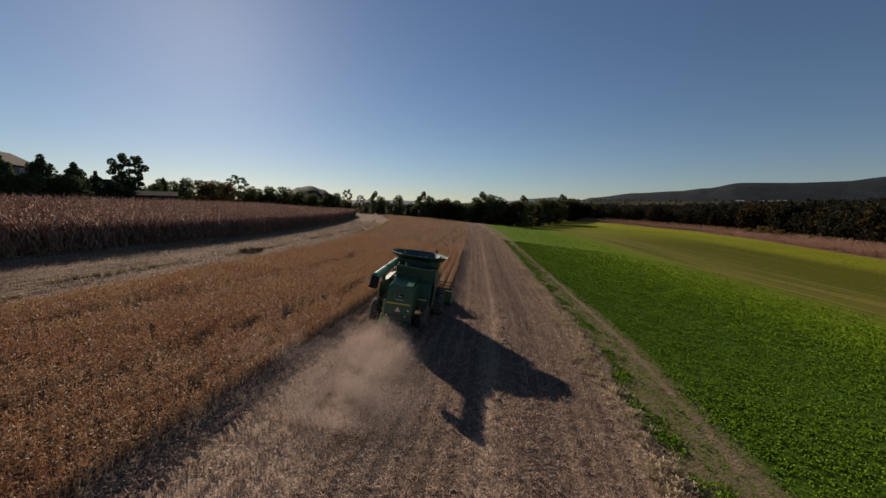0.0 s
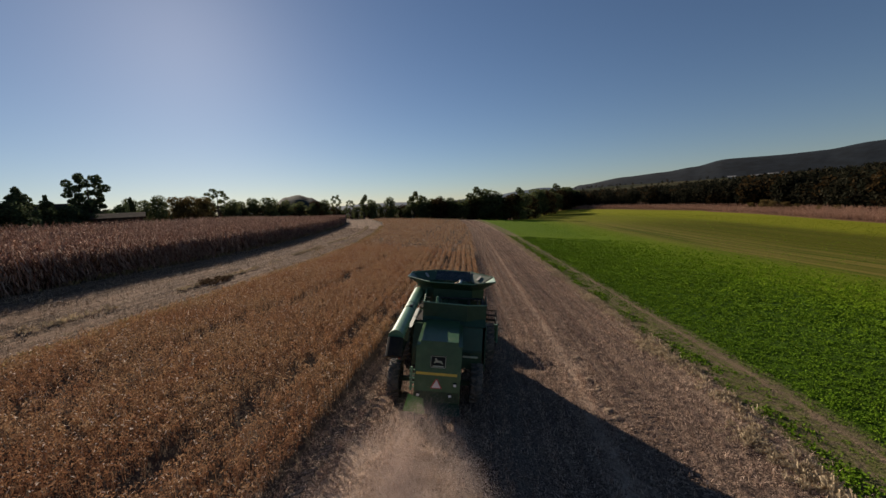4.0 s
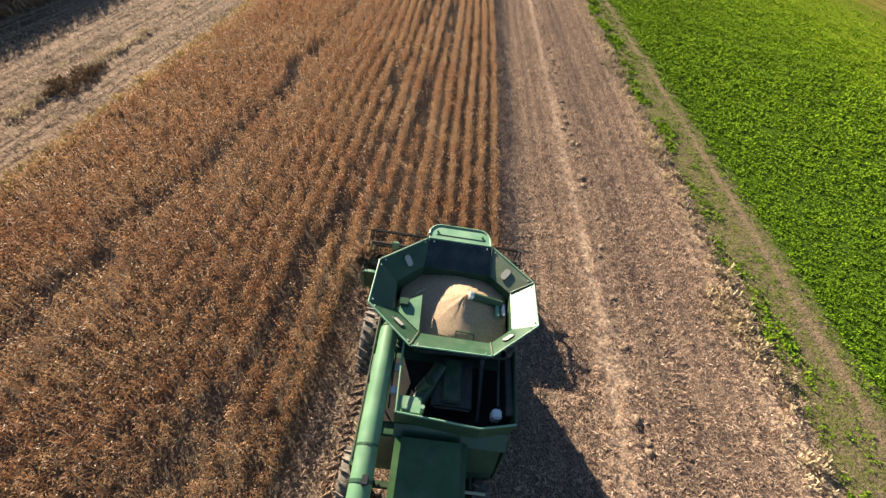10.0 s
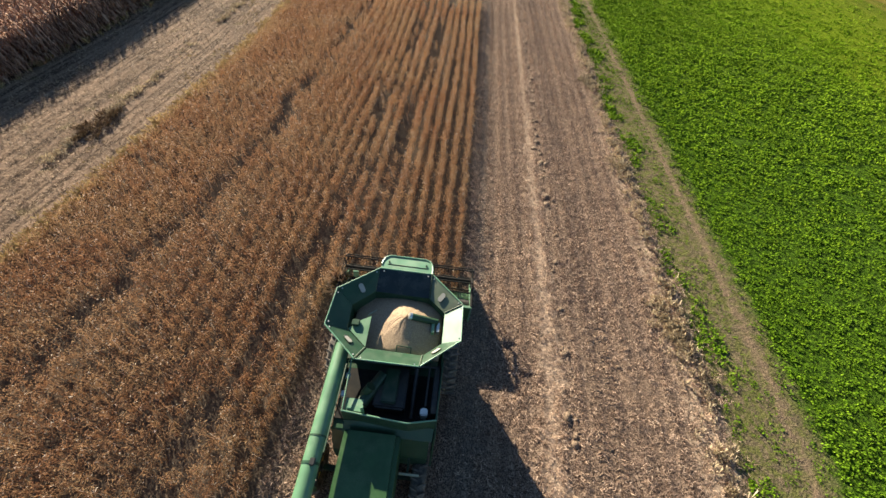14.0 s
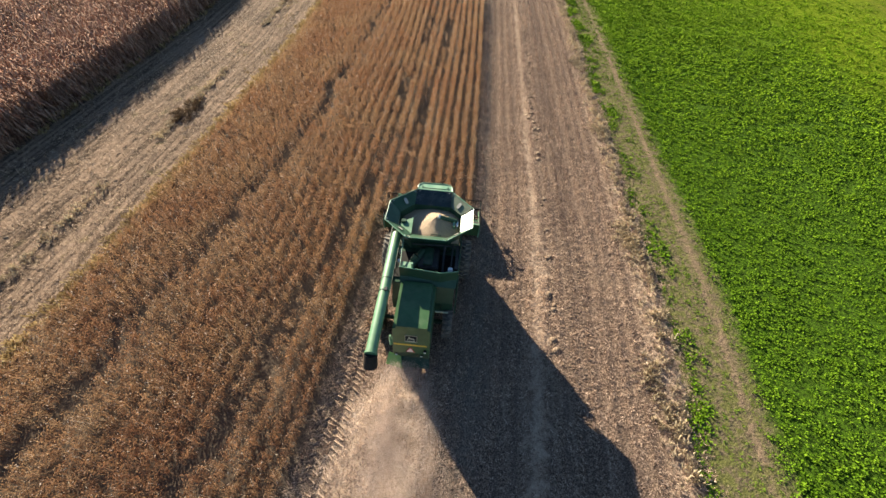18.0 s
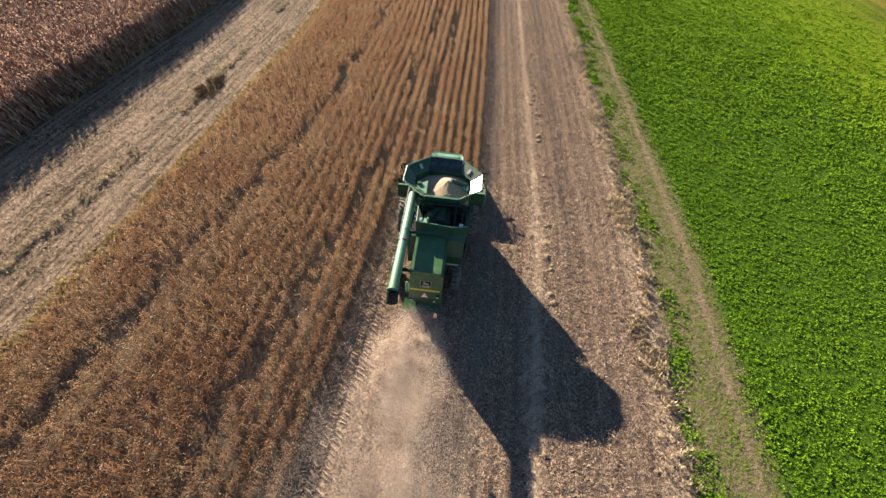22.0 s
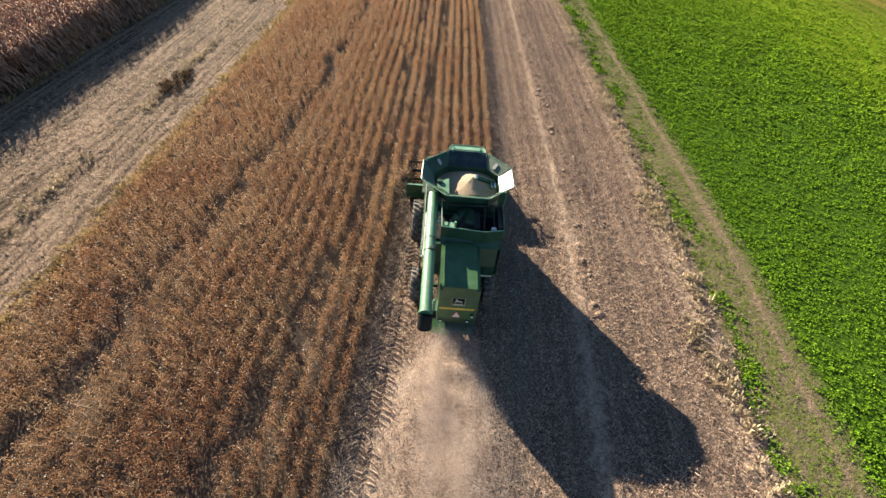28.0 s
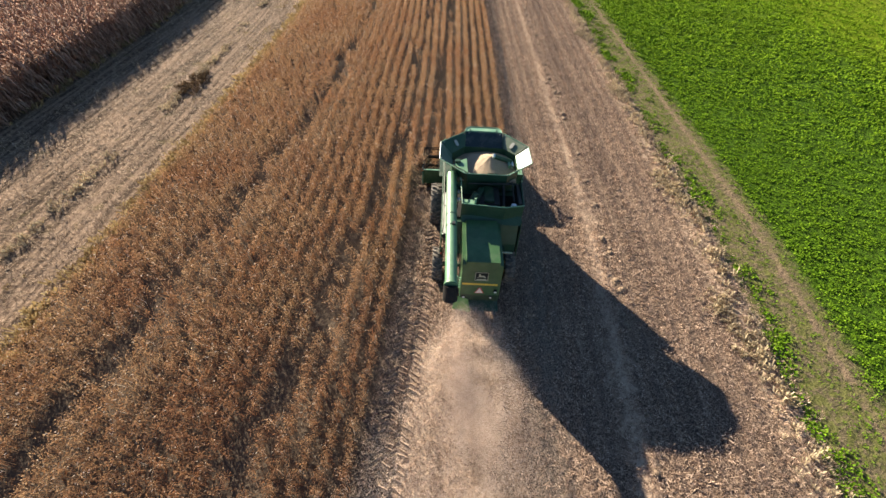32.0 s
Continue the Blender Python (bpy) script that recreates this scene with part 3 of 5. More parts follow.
part("engine_bay_wall", slab([(1.62, 2.60, 2.6), (1.66, 4.2, 2.6), (1.66, 4.2, WALL), (1.62, 2.60, WALL)], 0.03), MAT_GREEN, combine)
for i in range(2):
    p, q = bay[i], bay[i + 1]
    part("wall_rim", rod((p[0], p[1] + 0.015, WALL), (q[0], q[1] + 0.015, WALL), 0.022, seg=8), MAT_GREEN_LIT_DUSTY, combine)
part("wall_rim", rod((1.62, 2.62, WALL), (1.66, 4.2, WALL), 0.02), MAT_GREEN, combine)
part("lower_bay_wall", slab([(-0.80, 2.28, 2.62), (1.58, 2.28, 2.62), (1.60, 2.56, 2.86), (-0.80, 2.52, 2.86)], 0.02), MAT_GREEN, combine)
part("bay_floor", box(-1.1, 1.6, 2.6, 4.4, 2.62, 2.66), MAT_BLACK, combine)
engine = part("engine_block", box(-0.1, 0.75, 2.85, 4.0, 2.66, 3.15, 0.05), MAT_STEEL, combine)
part("valve_cover", box(0.1, 0.5, 2.95, 3.9, 3.15, 3.25, 0.03), MAT_GREEN_DARK, engine)
part("air_cleaner", rod((-0.42, 2.9, 3.05), (0.05, 3.75, 3.12), 0.17, seg=16), MAT_GREEN_DARK, combine, smooth=False)
part("air_intake", rod((-0.38, 3.15, 3.1), (-0.2, 3.3, 3.34), 0.12, 0.14, 14), MAT_GREEN_DARK, combine)
part("exhaust_pipe", rod((0.95, 2.8, 2.7), (0.95, 4.0, 3.2), 0.06, seg=12), MAT_STEEL, combine)
part("coolant_tank", box(1.18, 1.38, 2.75, 2.95, 2.9, 3.22, 0.03), MAT_WHITE, combine, "white plastic coolant tank")
part("radiator_screen", box(1.45, 1.6, 2.8, 4.1, 2.7, 3.3, 0.02), MAT_STEEL, combine)
part("bay_pipe", rod((1.3, 3.0, 3.2), (1.3, 4.15, 3.3), 0.03), MAT_STEEL, combine)
part("bay_pipe", rod((-0.5, 4.0, 3.25), (1.5, 4.05, 3.3), 0.035), MAT_STEEL, combine)
for x in (-0.30,):
    part("ladder_rail", rod((x, 2.62, 2.7), (x, 2.66, 3.62), 0.045, seg=8), MAT_GREEN_LIT_DUSTY, combine, "sunlit green post")
part("bay_step", box(-0.78, -0.32, 2.62, 2.95, 3.24, 3.30, 0.01), MAT_GREEN_LIT_DUSTY, combine)
part("bay_latch", box(-0.72, -0.58, 2.64, 2.74, 3.30, 3.40, 0.02), MAT_GREEN_LIT_DUSTY, combine)
part("rail", rod((-0.80, 2.6, WALL), (-0.86, 4.0, 3.55), 0.022), MAT_GREEN_LIT_DUSTY, combine)
part("rail", rod((-0.97, 2.75, 3.0), (-1.0, 4.0, 3.3), 0.02), MAT_GREEN, combine)
for y in (3.0, 3.5):
    part("rail_clip", box(-0.99, -0.86, y, y + 0.16, 3.05, 3.2, 0.02), MAT_GALV, combine)

# grain tank: hopper and eight flared extension panels
RIM, NECK = 3.96, 3.60
rim = [(-0.72, 3.73), (1.01, 3.73), (2.07, 4.62), (2.06, 5.81), (1.03, 6.80), (-0.62, 6.80), (-1.74, 5.86), (-1.76, 4.63)]
neck = [(-0.57, 4.24), (1.05, 4.22), (1.55, 4.65), (1.55, 5.66), (1.03, 6.12), (-0.66, 6.14), (-1.25, 5.56), (-1.19, 4.76)]
for i in range(8):
    j = (i + 1) % 8
    a, b = neck[i], neck[j]
    part("hopper_wall", slab([(*b, 2.7), (*a, 2.7), (*a, NECK), (*b, NECK)], 0.03), MAT_GREEN, combine)
part("hopper_floor", box(-1.18, 1.52, 4.28, 6.12, 2.68, 2.72), MAT_GREEN_DARK, combine)
for i in range(8):
    j = (i + 1) % 8
    a, b, c, d = (*rim[i], RIM), (*rim[j], RIM), (*neck[j], NECK), (*neck[i], NECK)
    # These panel colours stand in for how each side catches light.
    look_of = {2: (MAT_PANEL_SUNLIT, "green panel painted pale for its sun sheen"), 3: (MAT_PANEL_OLIVE, "green panel painted olive for grazing light"), 4: (MAT_PANEL_SHADED, "panel painted blue-black for shade and sky reflection")}.get(i, (MAT_GREEN, ""))
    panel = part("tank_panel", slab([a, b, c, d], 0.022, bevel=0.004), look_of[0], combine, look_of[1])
    part("panel_rim", rod(a, b, 0.02, seg=6), MAT_GREEN_LIT_DUSTY, panel)
    if i % 2:
        m0 = (Vector(a) + Vector(b) + Vector(c) + Vector(d)) / 4
        n = (Vector(b) - Vector(a)).cross(Vector(d) - Vector(a)).normalized()
        if n.z < 0:
            n = -n
        u = (Vector(b) - Vector(a)).normalized()
        v = n.cross(u)
        if i in (3, 5):
            u, v = v, u
        ring = []
        for k in range(20):
            t = k * math.pi / 10
            ring.append(m0 + n * 0.030 + u * (0.075 * math.cos(t) + 0.075 * (1 if math.cos(t) > 0 else -1)) + v * 0.078 * math.sin(t))
        part("oval_hatch", slab(ring, 0.012), MAT_HATCH, panel, "grey oval hatch cover")
        bm = None
        for k in range(20):
            bm = rod(ring[k], ring[(k + 1) % 20], 0.011, seg=5, bm=bm)
        part("hatch_rim", bm, MAT_GREEN_DARK, panel)
    if i in (0, 1, 3, 4):
        part("panel_flange", rod(Vector(a) + Vector((0, 0, 0.01)), Vector(d) + Vector((0, 0, 0.02)), 0.028, seg=6), MAT_GREEN_DARK, panel, "dark green joint flange")
    for w in (0.08, 0.92):
        e = Vector(a).lerp(Vector(b), w)
        f = Vector(d).lerp(Vector(c), w)
        part("panel_bolt", rod(e.lerp(f, 0.12) + Vector((0, 0, 0.0)), e.lerp(f, 0.12) + Vector((0, 0, 0.03)), 0.018, seg=8), MAT_GALV, panel)
# things inside the tank
part("fill_spout", rod((1.36, 5.42, 3.42), (0.56, 5.36, 3.70), 0.10, 0.10, 16), MAT_GREEN, combine, "green filling auger tube")
part("spout_cap", rod((0.58, 5.36, 3.695), (0.50, 5.355, 3.725), 0.112, 0.105, 16), MAT_GALV, combine, "grey steel end ring of the filling auger")
part("sensor_box", box(1.20, 1.30, 5.02, 5.48, 3.2, 3.50, 0.015), MAT_GREEN_LIT_DUSTY, combine)
part("sensor_bracket", box(1.36, 1.44, 5.08, 5.40, 3.2, 3.46, 0.01), MAT_GALV, combine)
part("inner_shelf", slab([(-1.17, 4.78, 3.60), (-0.57, 4.27, 3.60), (-0.60, 5.26, 3.60), (-0.86, 5.10, 3.60)], 0.03), MAT_TUBE, combine, "sunlit green corner shelf")
part("wood_chip", slab([(-0.78, 5.43, 3.30), (-0.55, 5.60, 3.36), (-0.52, 5.66, 3.36), (-0.74, 5.52, 3.30)], 0.012), MAT_FADED, combine, "pale strip of wood")
part("inner_bracket", box(-1.10, -0.88, 4.86, 5.06, 3.60, 3.70, 0.02), MAT_GREEN, combine)
bm = None
for p, q in (((0.28, 4.30, 3.30), (0.28, 4.52, 3.42)), ((0.28, 4.52, 3.42), (0.70, 4.50, 3.42)), ((0.70, 4.50, 3.42), (0.70, 4.28, 3.30))):
    bm = rod(p, q, 0.016, seg=6, bm=bm)
part("tank_step", bm, MAT_GREEN, combine)

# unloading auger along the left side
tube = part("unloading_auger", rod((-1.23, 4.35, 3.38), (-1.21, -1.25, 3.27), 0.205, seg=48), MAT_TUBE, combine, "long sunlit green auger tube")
part("auger_elbow", rod((-1.23, 4.25, 3.42), (-1.10, 4.95, 2.9), 0.21, seg=40), MAT_GREEN, tube)
part("auger_lip", rod((-1.211, -1.27, 3.27), (-1.211, -1.20, 3.27), 0.235, seg=24), MAT_TUBE, tube)
part("auger_spout", rod((-1.212, -1.22, 3.25), (-1.215, -1.48, 2.78), 0.235, 0.25, 20), MAT_BLACK, tube, "black rubber spout")
part("auger_strap", rod((-1.22, 1.30, 3.325), (-1.22, 1.36, 3.325), 0.215, seg=24), MAT_GREEN, tube)
part("auger_strap", rod((-1.22, 1.9, 3.335), (-1.22, 1.94, 3.335), 0.212, seg=24), MAT_GREEN, tube)
part("auger_lug", box(-1.20, -1.08, 1.26, 1.42, 3.50, 3.58, 0.015), MAT_STEEL, tube)
part("auger_cradle", box(-1.30, -1.12, 0.9, 1.0, 2.4, 3.2, 0.01), MAT_GREEN_DARK, combine)
part("grab_rail", rod((-1.50, 1.8, 2.9), (-1.52, 5.9, 3.35), 0.022), MAT_GREEN_DARK, combine)
for y in (1.85, 3.4, 5.0):
    part("rail_post", rod((-1.52, y, 2.45), (-1.50, y, 2.9 + (y - 1.8) * 0.11), 0.018), MAT_STEEL, combine)

# cab ahead of the tank
cab = part("cab", box(-0.62, 1.0, 6.85, 7.45, 1.5, 3.55, 0.06), MAT_BLACK, combine, "dark glazed cab")
roof_pts = [(-0.64, 6.84, 3.80), (1.02, 6.84, 3.80), (1.02, 7.12, 3.795)] + [(0.19 + sx * (0.55 + 0.28 * math.sin(t)), 7.12 + 0.40 * math.cos(t), 3.795 - 0.02 * math.cos(t)) for sx, ts in ((1, (1.2, 0.8, 0.4, 0.0)), (-1, (0.0, 0.4, 0.8, 1.2))) for t in ts] + [(-0.64, 7.12, 3.795)]
part("cab_roof", slab(roof_pts, 0.22, bevel=0.02), MAT_GREEN_LIT_DUSTY, cab, "pale green cab roof with rounded corners")
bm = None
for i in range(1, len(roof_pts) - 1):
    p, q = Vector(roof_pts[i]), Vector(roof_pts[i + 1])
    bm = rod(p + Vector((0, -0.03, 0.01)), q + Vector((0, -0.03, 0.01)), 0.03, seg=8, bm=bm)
part("roof_rim", bm, MAT_GREEN_LIT_DUSTY, cab)
for x in (-0.42, 0.80):
    part("roof_stud", rod((x, 7.22, 3.78), (x, 7.22, 3.83), 0.03, seg=10), MAT_GREEN_DARK, cab)
part("roof_bar", rod((-0.45, 7.12, 3.80), (0.85, 7.12, 3.80), 0.012, seg=6), MAT_GREEN_DARK, cab)
part("cab_post", box(0.96, 1.03, 6.9, 7.0, 1.6, 3.55, 0.01), MAT_GREEN, cab)
part("cab_post", box(-0.66, -0.60, 6.9, 7.0, 1.6, 3.55, 0.01), MAT_GREEN, cab)
part("mirror_arm", rod((-0.64, 6.95, 3.1), (-1.50, 6.98, 3.12), 0.018, seg=6), MAT_GREEN_DARK, cab)
part("mirror", box(-1.60, -1.42, 6.98, 7.04, 3.05, 3.36, 0.015), MAT_GREEN_LIT_DUSTY, cab, "side mirror in a green housing")
part("cab_platform", box(-1.75, -0.75, 6.5, 7.9, 1.55, 1.6, 0.01), MAT_GREEN_DARK, combine)
part("axle", box(-1.6, 1.7, 5.1, 5.45, 0.75, 1.05, 0.03), MAT_GREEN_DARK, combine)
part("rear_axle", box(-1.45, 1.5, 1.70, 1.85, 0.55, 0.72, 0.02), MAT_GREEN_DARK, combine)


def wheel(name, x, y, r, width, lugs, rim_r):
    w = part(name, rod((x - width * 0.2, y, r), (x + width * 0.2, y, r), rim_r, seg=28), MAT_YELLOW, combine, "yellow wheel rim")
    prof = [(-0.5, 0.70), (-0.5, 0.90), (-0.40, 0.97), (0, 0.985), (0.40, 0.97), (0.5, 0.90), (0.5, 0.70)]
    bm = bmesh.new()
    seg = 40
    rows = [[bm.verts.new((x + a * width, y + math.cos(t) * b * r, r + math.sin(t) * b * r)) for a, b in prof] for t in [2 * math.pi * k / seg for k in range(seg)]]
    for k in range(seg):
        p, q = rows[k], rows[(k + 1) % seg]
        for i in range(len(prof)):
            j = (i + 1) % len(prof)
            bm.faces.new((p[i], p[j], q[j], q[i]))
    part("tyre", bm, MAT_TYRE, w, "dusty black tractor tyre", smooth=True)
    shared = {}
    for k in range(lugs):
        for s in (-1, 1):
            if s not in shared:
                pts = []
                for ax, dt, rr in ((0.02, 0.10, 1.0), (0.52, -0.02, 0.96), (0.52, 0.045, 0.96), (0.02, 0.16, 1.0)):
                    pts.append((s * ax * width, math.cos(dt) * rr * r * 1.02, math.sin(dt) * rr * r * 1.02))
                shared[s] = mesh_of(slab(pts if s > 0 else pts[::-1], 0.05), "tyre_lug", MAT_LUG)
            lug = new("tyre_lug", shared[s])
            lug.parent = w
            lug.location = (x, y, r)
            lug.rotation_euler = (2 * math.pi * (k + (0.5 if s > 0 else 0)) / lugs, 0, 0)
    part("hub", rod((x - width * 0.52, y, r), (x + width * 0.52, y, r), 0.14, seg=12), MAT_STEEL, w)
    return w


wheel("front_wheel", -1.80, 5.28, 0.92, 0.56, 22, 0.64)
wheel("front_wheel", 1.92, 5.28, 0.92, 0.56, 22, 0.64)
wheel("rear_wheel", -1.66, 1.78, 0.66, 0.42, 18, 0.42)
wheel("rear_wheel", 1.36, 1.78, 0.66, 0.42, 18, 0.42)

# grain header
X0, X1 = -2.60, 2.62
header = part("grain_header", prism([(7.55, 0.28), (7.55, 1.12), (7.62, 1.12), (7.75, 0.45), (8.9, 0.16), (8.9, 0.12), (7.7, 0.22)], X0, X1), MAT_HOOD, combine, "wide grain header with black reel")
part("feeder_house", prism([(6.3, 1.0), (6.4, 1.75), (7.6, 0.95), (7.6, 0.35)], -0.45, 0.75), MAT_GREEN, combine)
for x in (X0, X1):
    part("end_plate", prism([(7.5, 0.2), (7.5, 1.0), (8.2, 0.95), (9.5, 0.25), (9.6, 0.12), (7.9, 0.12)], x - 0.03, x + 0.03), MAT_GREEN_LIT_DUSTY, header)
    part("reel_arm", rod((x, 7.6, 1.15), (x, 9.0, 1.12), 0.05), MAT_BLACK, header)
    bm = None
    for k in range(6):
        t = k * math.pi / 3 + 0.3
        bm = rod((x, 8.95, 0.98), (x, 8.95 + 0.52 * math.cos(t), 0.98 + 0.52 * math.sin(t)), 0.022, seg=6, bm=bm)
        t2 = t + math.pi / 3
        bm = rod((x, 8.95 + 0.52 * math.cos(t), 0.98 + 0.52 * math.sin(t)), (x, 8.95 + 0.52 * math.cos(t2), 0.98 + 0.52 * math.sin(t2)), 0.018, seg=6, bm=bm)
    part("reel_spider", bm, MAT_BLACK, header)
for k in range(6):
    t = k * math.pi / 3 + 0.3
    yy, zz = 8.95 + 0.52 * math.cos(t), 0.98 + 0.52 * math.sin(t)
    part("reel_bat", rod((X0, yy, zz), (X1, yy, zz), 0.028, seg=6), MAT_BLACK, header)
    bm = None
    for i in range(34):
        xx = X0 + 0.1 + i * (X1 - X0 - 0.2) / 33
        bm = rod((xx, yy, zz), (xx, yy - 0.04, zz - 0.22), 0.008, seg=4, bm=bm)
    part("reel_tines", bm, MAT_BLACK, header)
part("back_rail", box(X0, X1, 7.52, 7.63, 1.122, 1.165, 0.01), MAT_GREEN_LIT_DUSTY, header)
part("reel_tube", rod((X0, 8.95, 0.98), (X1, 8.95, 0.98), 0.07, seg=10), MAT_BLACK, header)
part("cross_auger", rod((X0, 8.05, 0.55), (X1, 8.05, 0.55), 0.22, seg=16), MAT_STEEL, header)

# heap of beans in the tank
bm = bmesh.new()
GX, GY = 0.42, 5.34
rings = [(0.0, 3.69), (0.05, 3.685), (0.13, 3.65), (0.25, 3.60), (0.38, 3.55), (0.5, 3.50), (0.65, 3.445), (0.8, 3.39), (0.95, 3.335), (1.1, 3.28), (1.3, 3.22), (1.55, 3.18), (1.9, 3.15)]
last = None
rng = random.Random(4)
for r, z in rings:
    ring = []
    for k in range(48):
        t = 2 * math.pi * k / 48
        rr = r * (1 + 0.05 * math.sin(3 * t + 1))
        px = min(max(GX + rr * math.cos(t), -1.15), 1.52)
        py = min(max(GY + rr * math.sin(t), 4.31), 6.27)
        ring.append(bm.verts.new((px, py, z + rng.uniform(-0.014, 0.014))))
    if last:
        for k in range(48):
            bm.faces.new((last[k], last[(k + 1) % 48], ring[(k + 1) % 48], ring[k]))
    last = ring
bmesh.ops.remove_doubles(bm, verts=bm.verts, dist=0.001)
m = Nodes("bean_grain", 0.75, 0, 0.4)
gc = m.coords((1, 1, 1), world=False)
vor = m.node("ShaderNodeTexVoronoi")
m.nt.links.new(gc, vor.inputs["Vector"])
vor.inputs["Scale"].default_value = 90
m.set("Base Color", m.mix(m.step(m.noise(30, 3, gc), 0.3, 0.7), (0.30, 0.20, 0.125), (0.47, 0.34, 0.22)))
m.bump(vor.outputs["Distance"], 0.7, 0.012)
heap = new("bean_heap", mesh_of(bm, "bean_heap", m.mat, True))
heap.matrix_world = TILT
tagged(heap, "conical heap of pale tan soybeans in the tank", "grain heap", kind="stuff")


# ---------------------------------------------------------------- standing soybeans
MAT_BEAN = leafy("ripe_bean_plants", [(0.154, 0.089, 0.055), (0.403, 0.248, 0.141), (0.657, 0.470, 0.269)], 0.75, 0.16, 0.12, (0.90, 0.79, 0.76), (0.88, 0.79, 0.68))
MAT_CORN = leafy("dry_corn", [(0.175, 0.089, 0.061), (0.355, 0.197, 0.133), (0.56, 0.365, 0.255)], 0.8, 0.04, 0.02)
MAT_COVER = leafy("cover_crop_leaves", [(0.054, 0.103, 0.006), (0.099, 0.184, 0.009), (0.153, 0.248, 0.015)], 0.75, 0.0, 0.03, (0.85, 0.86, 0.8))
MAT_COVER_FAR = leafy("far_cover_crop_leaves", [(0.099, 0.179, 0.007), (0.162, 0.267, 0.012), (0.216, 0.322, 0.018)], 0.75, 0.0, 0.02)
MAT_FRINGE = leafy("yellow_edge_weeds", [(0.20, 0.135, 0.065), (0.33, 0.235, 0.11), (0.46, 0.355, 0.18)], 0.8, 0.25, 0.05)
MAT_COVER_THIN = leafy("yellowing_cover_crop", [(0.123, 0.145, 0.006), (0.180, 0.195, 0.010), (0.229, 0.229, 0.018)], 0.75, 0.0, 0.02)
MAT_STRAW = leafy("straw_bits", [(0.090, 0.055, 0.039), (0.361, 0.240, 0.174), (0.722, 0.530, 0.393)], 0.8, 0.15)
MAT_LANE_STRAW = leafy("lane_straw", [(0.081, 0.052, 0.034), (0.343, 0.235, 0.155), (0.634, 0.465, 0.323)], 0.8, 0.1)
MAT_BRUSH = leafy("dead_brown_brush", [(0.075, 0.047, 0.028), (0.15, 0.095, 0.052), (0.27, 0.185, 0.10)], 0.8, 0.1)
MAT_DRYGRASS = leafy("dry_grass", [(0.26, 0.20, 0.125), (0.42, 0.335, 0.215), (0.60, 0.49, 0.33)], 0.8, 0.2)
RNG = np.random.default_rng(7)


def bean_template(seed, bits, wide=0.19, fat=1.0, long=0.10):
    """A bushy leafless plant: thin stems and many small pods and twigs."""
    r = random.Random(seed)
    b = Bits()
    for i in range(2):
        p = (r.uniform(-0.04, 0.04), r.uniform(-long, long) * 0.6, 0)
        b.blade(p, (p[0] + r.uniform(-0.08, 0.08), p[1] + r.uniform(-0.08, 0.08), r.uniform(0.45, 0.7)), 0.006 * fat, r.uniform(0, 3.1))
    for i in range(bits):
        z = 0.16 + 0.58 * r.random() ** 0.7
        spread = 0.4 + 0.7 * math.sin(min(1.0, z / 0.65) * 2.2)
        c = (r.gauss(0, wide * 0.5) * spread, r.gauss(0, long * 0.6) * spread, z)
        w, t = r.uniform(0, 6.28), r.uniform(-1.0, 1.0)
        l, h = r.uniform(0.032, 0.082) * fat, r.uniform(0.014, 0.027) * fat
        dx, dy = math.cos(w) * l, math.sin(w) * l
        b.face((c[0], c[1], c[2] - h), (c[0] + dx, c[1] + dy, c[2] + t * l), (c[0] + dx * 0.2, c[1] + dy * 0.2, c[2] + h))
    return b.v, b.f


